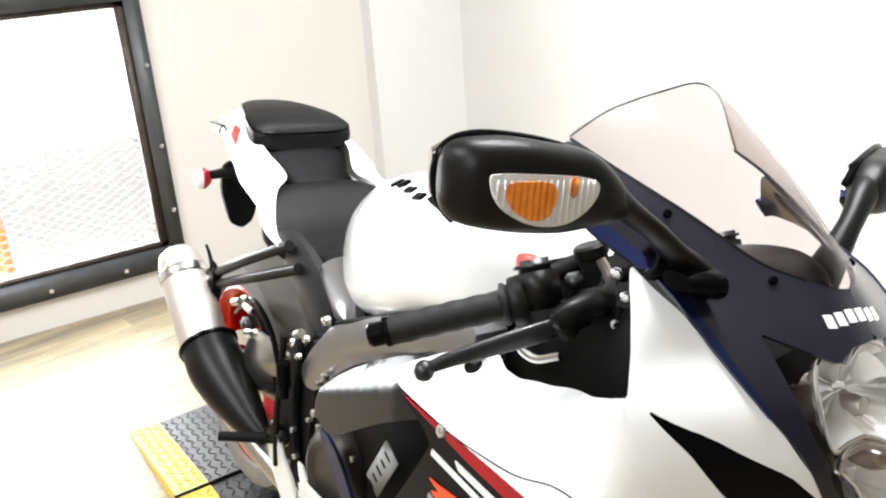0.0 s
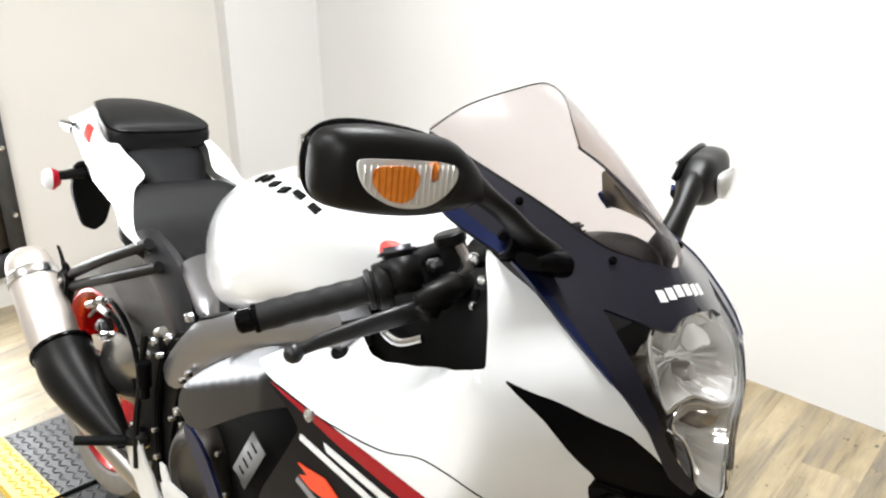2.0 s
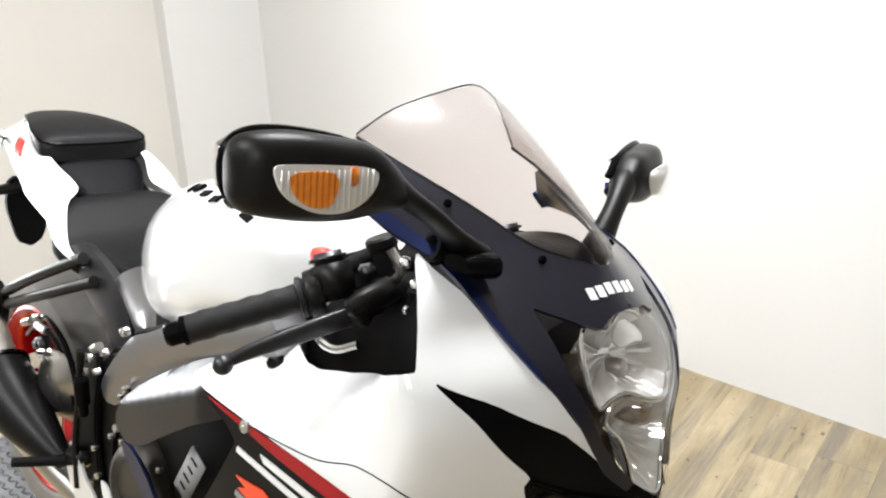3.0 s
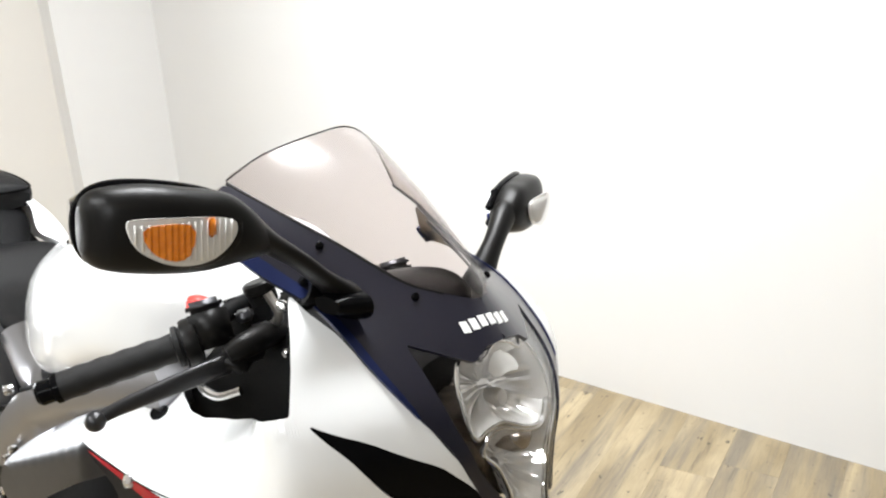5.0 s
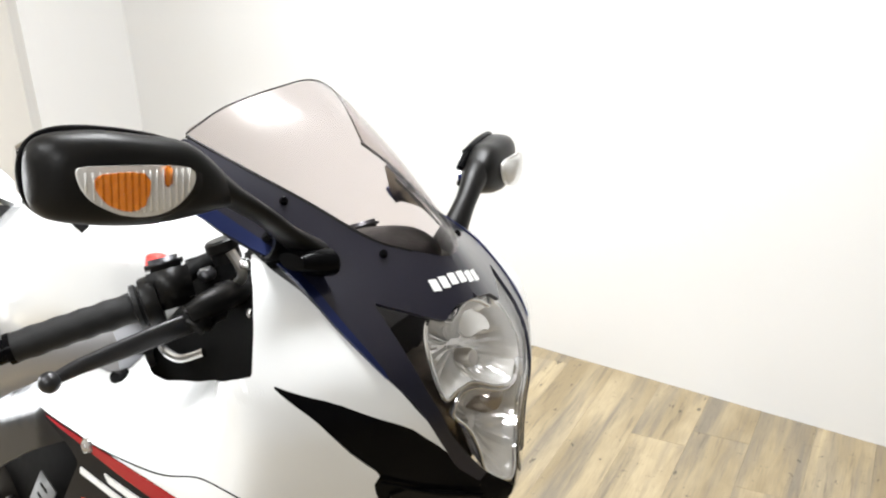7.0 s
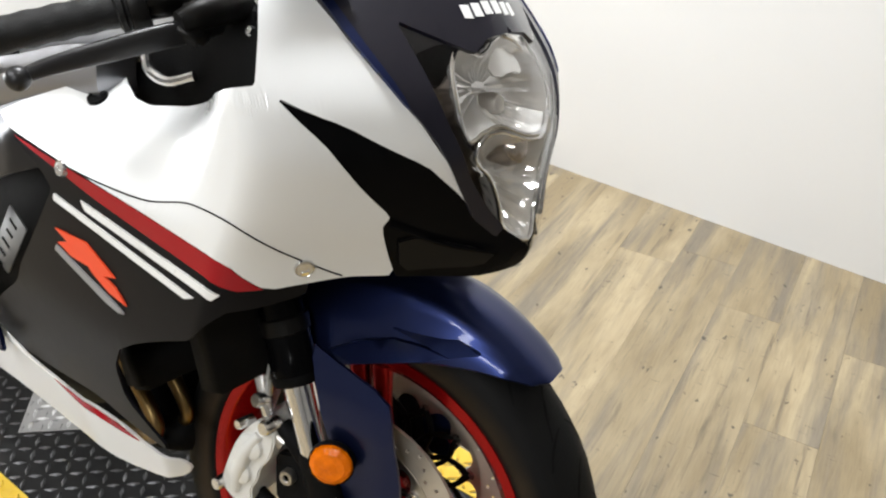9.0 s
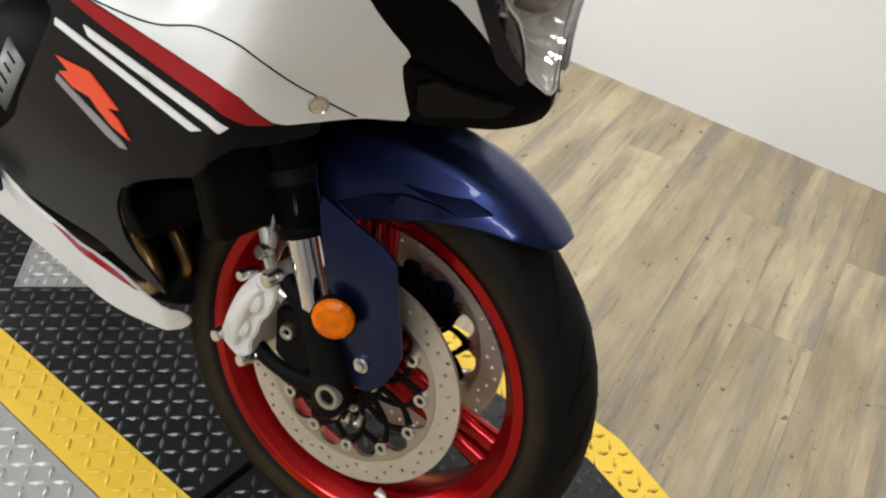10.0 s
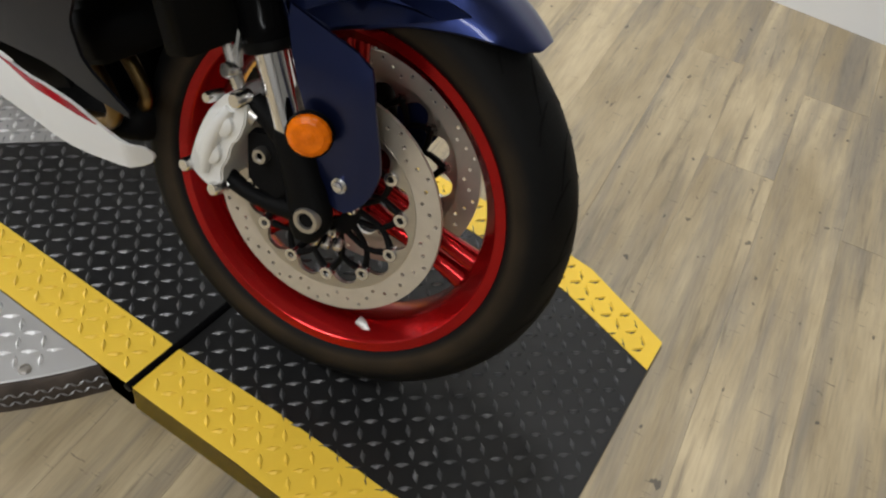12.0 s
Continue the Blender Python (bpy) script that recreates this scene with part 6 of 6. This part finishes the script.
    for bx, bz, br in ((-0.158, 0.012, 0.009), (-0.098, 0.122, 0.010), (-0.116, -0.004, 0.009), (-0.134, 0.112, 0.007)):
        part("caliper_bolt", side(lathe([(0, 0.012), (br * 0.8, 0.012), (br, 0.009), (br, -0.012), (0, -0.012)], 18, frame_m=toward((bx, -0.128, bz), (-0.2, -1, 0)))), BRIGHT_BOLT, caliper)
    part("mount_spacer", side(tube([(-0.100, -0.118, 0.108), (-0.080, -0.116, 0.100)], 0.0115, 14)), STEEL, caliper)
    part("mount_spacer", side(tube([(-0.128, -0.116, 0.004), (-0.108, -0.114, -0.004)], 0.010, 14)), STEEL, caliper)
    part("banjo", side(join(lathe([(0, 0.010), (0.008, 0.010), (0.0095, 0.007), (0.0095, -0.008), (0, -0.008)], 16, frame_m=toward((-0.118, -0.122, 0.148), (-0.3, -1, 0.2))), tube([(-0.118, -0.118, 0.150), (-0.128, -0.115, 0.165), (-0.138, -0.112, 0.182)], [0.0055, 0.006, 0.006], 10), tube([(-0.114, -0.116, 0.152), (-0.119, -0.110, 0.170), (-0.122, -0.104, 0.190)], [0.0055, 0.006, 0.006], 10), tube([(-0.116, -0.120, 0.146), (-0.108, -0.118, 0.130)], 0.008, 10))), BRIGHT_BOLT, caliper, "bright hose fittings")
    part("brake_hose", side(tube([(-0.138, -0.112, 0.182), (-0.155, -0.10, 0.24), (-0.17, -0.09, 0.34), (-0.2, -0.08, 0.46)], 0.005, 10)), BLACK_MATT, caliper, "black brake hose")
    part("brake_hose", side(tube([(-0.122, -0.104, 0.19), (-0.125, -0.09, 0.25), (-0.13, -0.05, 0.33), (-0.12, 0.0, 0.36)], 0.005, 10)), BLACK_MATT, caliper, "black brake hose")

    def guard_y(x, z):
        return -0.103 - 0.22 * min(max(z - 0.04, 0), 0.13) + 0.9 * max(0.0, x - 0.045) ** 1.3 + 0.15 * max(0, z - 0.2)
    guard_out = soften([(-0.060, 0.252), (-0.03, 0.243), (0.05, 0.222), (0.061, 0.19), (0.074, 0.11), (0.076, 0.08), (0.066, 0.044), (0.046, 0.018), (0.022, 0.018), (0.006, 0.048), (-0.010, 0.110), (-0.030, 0.175)], 1, 0.22)
    guard = part("fork_guard", side(sheet(guard_out, lambda x, z, d: Vector((x, guard_y(x, z) + d, z)), 0.004, 0.010)), BLUE, moto, "dark blue fork guard", local=STEER)
    part("guard_bolt", side(lathe([(0, 0.004), (0.004, 0.004), (0.006, 0.003), (0.0065, 0), (0.0065, -0.004), (0.010, -0.0025), (0.0105, -0.006)], 20, frame_m=toward((0.031, guard_y(0.031, 0.055) - 0.006, 0.055), (0, -1, 0)))), BRIGHT_BOLT, guard)
    refl = part("reflector", side(lathe([(0, 0.011), (0.009, 0.0088), (0.018, 0.0085), (0.0245, 0.0045), (0.0262, 0.0)], 15, frame_m=toward((-0.001, -0.141, 0.121), (0.32, -1, 0.02)))), AMBER, moto, "round amber side reflector", smooth=False, local=STEER)
    part("reflector_cup", side(lathe([(0.0268, 0.002), (0.0275, 0.0), (0.0272, -0.008), (0.016, -0.014), (0, -0.014)], 36, frame_m=toward((-0.001, -0.141, 0.121), (0.32, -1, 0.02)))), BLACK_MATT, refl, "black reflector cup")

# front fender
def fender_rows():
    th = (53, 55, 60, 70, 85, 100, 115, 150)
    half_w = (0.022, 0.042, 0.058, 0.070, 0.079, 0.083, 0.080, 0.072)
    edge_r = (0.325, 0.316, 0.303, 0.276, 0.238, 0.216, 0.25, 0.30)
    rows = []
    for i in range(61):
        a = 53 + (150 - 53) * (i / 60) ** 1.3
        w, e = float(np.interp(a, th, half_w)), float(np.interp(a, th, edge_r))
        top = 0.327 + 0.008 * math.sin(math.pi * min(max((a - 53) / 97, 0), 1))
        row = []
        for j in range(29):
            v = -1 + 2 * j / 28
            y = w * math.copysign(abs(v) ** 0.8, v)
            r = e + (top - e) * (1 - abs(v) ** 2.6) ** 0.8
            crease = 0.006 * math.exp(-(((abs(v) - 0.62) / 0.09) ** 2)) * min(max((a - 62) / 15, 0), 1)
            row.append(((r + crease) * math.cos(radians(a)), y * (1 + crease * 6), (r + crease) * math.sin(radians(a))))
        rows.append(row)
    return rows


def fender_mesh():
    rows = fender_rows()
    bm = bmesh.new()
    out = [[bm.verts.new(p) for p in row] for row in rows]
    inn = [[bm.verts.new(Vector(p) - Vector((p[0], p[1] * 2.2, p[2])).normalized() * 0.003) for p in row] for row in rows]
    for i in range(len(out) - 1):
        for j in range(len(out[0]) - 1):
            bm.faces.new((out[i][j], out[i][j + 1], out[i + 1][j + 1], out[i + 1][j]))
            bm.faces.new((inn[i][j], inn[i + 1][j], inn[i + 1][j + 1], inn[i][j + 1]))
    for i in range(len(out) - 1):
        for j in (0, -1):
            bm.faces.new((out[i][j], out[i + 1][j], inn[i + 1][j], inn[i][j]))
    for i in (0, -1):
        for j in range(len(out[0]) - 1):
            bm.faces.new((out[i][j], out[i][j + 1], inn[i][j + 1], inn[i][j]))
    return bm


steered("front_fender", fender_mesh(), BLUE, "dark metallic blue front fender")

# ---- right handlebar ----
BAR = Vector((-0.64, -0.69, -0.34)).normalized()
G0, G1 = Vector((-0.252, -0.235, 0.586)), Vector((-0.336, -0.325, 0.541))
for sgn in (1, -1):
    fm = Matrix() if sgn == 1 else FLIP
    def side(bm):
        bm.transform(fm)
        return bm
    bar = part("handlebar", side(tube([(-0.25, -0.105, 0.625), (-0.245, -0.16, 0.617), G0 - BAR * 0.02, G0 + BAR * 0.02], 0.0112, 16)), BLACK_MATT, moto, "black clip-on handlebar", local=STEER)
    part("bar_clamp", side(lathe([(0.027, -0.02), (0.034, -0.018), (0.034, 0.018), (0.027, 0.02)], 28, True, toward((-0.256, -0.105, 0.60), STEER_AXIS))), BLACK_MATT, bar, "black bar clamp")
    ln = (G1 - G0).length
    ribs = [(0.0172 + 0.0006 * math.sin(k * 1.3), ln * k / 24) for k in range(25)]
    grip = part("grip", side(lathe([(0.0, 0.0), (0.0185, 0.0), *ribs, (0.0165, ln + 0.003), (0.0, ln + 0.003)], 32, frame_m=toward(G0, G1 - G0))), GRIP_RUBBER, moto, "black ribbed rubber grip", local=STEER)
    part("grip_flange", side(lathe([(0.016, -0.016), (0.0245, -0.015), (0.0255, -0.010), (0.0215, -0.007), (0.0215, -0.003), (0.0245, -0.001), (0.0245, 0.004), (0.0185, 0.006)], 32, frame_m=toward(G0, G1 - G0))), GRIP_RUBBER, grip, "rubber grip flange")
    part("bar_end", side(lathe([(0.0, 0.026), (0.011, 0.026), (0.014, 0.022), (0.014, 0.008), (0.0175, 0.006), (0.0175, 0.0), (0, 0)], 28, frame_m=toward(G1 + BAR * 0.003, G1 - G0))), BLACK_GLOSS, grip, "black bar-end weight")
    sw = part("switch_housing", side(block(0.054, 0.046, 0.05, toward((-0.232, -0.208, 0.608), STEER_AXIS) @ Matrix.Rotation(radians(47), 4, "Z"), 0.007)), BLACK_PLASTIC, moto, "black switch housing", local=STEER)
    if sgn == 1:
        part("kill_switch", shell([(0.629, -0.246, -0.213, 0.0135, 0.0125, 0.0125, 3.2), (0.636, -0.247, -0.213, 0.013, 0.012, 0.012, 3.2), (0.641, -0.248, -0.213, 0.0105, 0.0095, 0.0095, 3.0), (0.643, -0.2485, -0.213, 0.006, 0.006, 0.006, 2.4)], "z", 20, 4), SWITCH_RED, sw, "red rocker switch")
    part("switch_cap", side(block(0.050, 0.042, 0.014, toward((-0.242, -0.210, 0.631), STEER_AXIS) @ Matrix.Rotation(radians(47), 4, "Z"), 0.005)), GREY_SATIN, sw, "dark grey switch top")
    part("throttle_cover", side(lathe([(0.018, -0.010), (0.0275, -0.009), (0.029, -0.004), (0.029, 0.004), (0.0275, 0.008), (0.018, 0.010)], 32, frame_m=toward(G0 - BAR * 0.014, G1 - G0))), BLACK_PLASTIC, sw, "black throttle housing ring")
    for px_, py_, pz_, w_ in () if sgn == -1 else ((-0.205, -0.180, 0.622, 0.020), (-0.190, -0.168, 0.606, 0.024), (-0.178, -0.150, 0.628, 0.018), (-0.200, -0.150, 0.596, 0.026)):
        part("clamp_block", side(block(w_, 0.020, 0.012, at(px_, py_, pz_, 10, -20, 40), 0.003)), GREY_SATIN, sw)
    mc = part("master_cylinder", side(tube([(-0.188, -0.135, 0.598), (-0.180, -0.175, 0.600), (-0.182, -0.205, 0.594), (-0.19, -0.225, 0.585)], [0.014, 0.016, 0.015, 0.011], 16)), BLACK_PLASTIC, moto, "black brake master cylinder", local=STEER)
    part("lever_pivot", side(block(0.034, 0.045, 0.020, at(-0.190, -0.205, 0.578, 8, 20, 30), 0.006)), BLACK_PLASTIC, mc)
    part("pivot_nut", side(lathe([(0, 0.006), (0.012, 0.006), (0.0145, 0.003), (0.0145, -0.006), (0, -0.006)], 18, frame_m=toward((-0.200, -0.192, 0.593), (-0.2, -0.2, 1)))), BRIGHT_BOLT, mc, "bright pivot nut")
    if sgn == 1:
        part("reservoir", side(lathe([(0, 0.012), (0.017, 0.012), (0.020, 0.009), (0.020, -0.001), (0.0175, -0.003), (0.017, -0.016), (0, -0.016)], 28, frame_m=toward((-0.208, -0.150, 0.648), (-0.35, -0.25, 1)))), BLACK_PLASTIC, mc, "black fluid reservoir")
    if sgn == 1:
        part("reservoir_bracket", side(tube([(-0.195, -0.15, 0.60), (-0.17, -0.16, 0.625), (-0.185, -0.165, 0.65)], 0.006, 8)), STEEL, mc, "steel bracket")
    for bp in () if sgn == -1 else ((-0.160, -0.168, 0.640), (-0.155, -0.150, 0.612), (-0.158, -0.155, 0.580)):
        part("perch_bolt", side(bolt_mesh(toward(bp, (0.5, -0.8, 0.3)), 0.007, 0.008)), BRIGHT_BOLT, mc)
    lever = part("brake_lever", side(shell([(-0.175, -0.186, 0.582, 0.010, 0.010, 0.010, 2.4), (-0.21, -0.190, 0.577, 0.008, 0.012, 0.012, 2.4), (-0.25, -0.203, 0.567, 0.007, 0.012, 0.012, 2.4), (-0.29, -0.224, 0.553, 0.007, 0.010, 0.011, 2.4), (-0.325, -0.242, 0.540, 0.006, 0.008, 0.009, 2.4), (-0.345, -0.252, 0.530, 0.006, 0.007, 0.007, 2.2)], "y", 20, 5)), LEVER_GREY, moto, "dark grey anodised brake lever", local=STEER)
    part("lever_ball", side(lathe([(0.0115 * math.sin(k * math.pi / 10), 0.0115 * math.cos(k * math.pi / 10)) for k in range(11)], 20, frame_m=at(-0.254, -0.350, 0.527))), LEVER_GREY, lever, "ball lever end")
    part("brake_line", side(tube([(-0.285, -0.165, 0.535), (-0.275, -0.17, 0.515), (-0.25, -0.168, 0.508), (-0.222, -0.16, 0.520)], 0.0058, 10)), BRIGHT_BOLT, mc, "bright braided line")
    part("brake_line", side(tube([(-0.19, -0.14, 0.59), (-0.20, -0.12, 0.52), (-0.22, -0.10, 0.44), (-0.2, -0.08, 0.38)], 0.005, 10)), BLACK_MATT, mc, "black brake line")
    part("brake_line", side(tube([(-0.16, -0.15, 0.60), (-0.15, -0.16, 0.54), (-0.18, -0.13, 0.46)], 0.004, 10)), BLACK_MATT, mc, "black cable")
steered("top_yoke", block(0.10, 0.26, 0.03, toward((-0.27, 0, 0.60), STEER_AXIS), 0.008), BLACK_MATT, "black top yoke")

# faceted flank of the fender above the fork guards
for sgn in (1, -1):
    for outline, lean in (([(-0.045, 0.241), (-0.016, 0.257), (0.019, 0.269), (0.055, 0.272), (0.091, 0.271), (0.06, 0.259), (0.03, 0.250), (-0.011, 0.236)], 0.95), ([(0.013, 0.277), (0.039, 0.298), (0.064, 0.294), (0.093, 0.288), (0.121, 0.282), (0.091, 0.271), (0.055, 0.274)], 1.0)):
        bm = sheet(outline, lambda x, z, d: Vector((x, -sgn * (0.103 - lean * (z - 0.245) - d), z)), 0.006, 0.01)
        steered("fender_facet", bm, BLUE, "raised blue fender facet", bpy.data.objects["front_fender"])
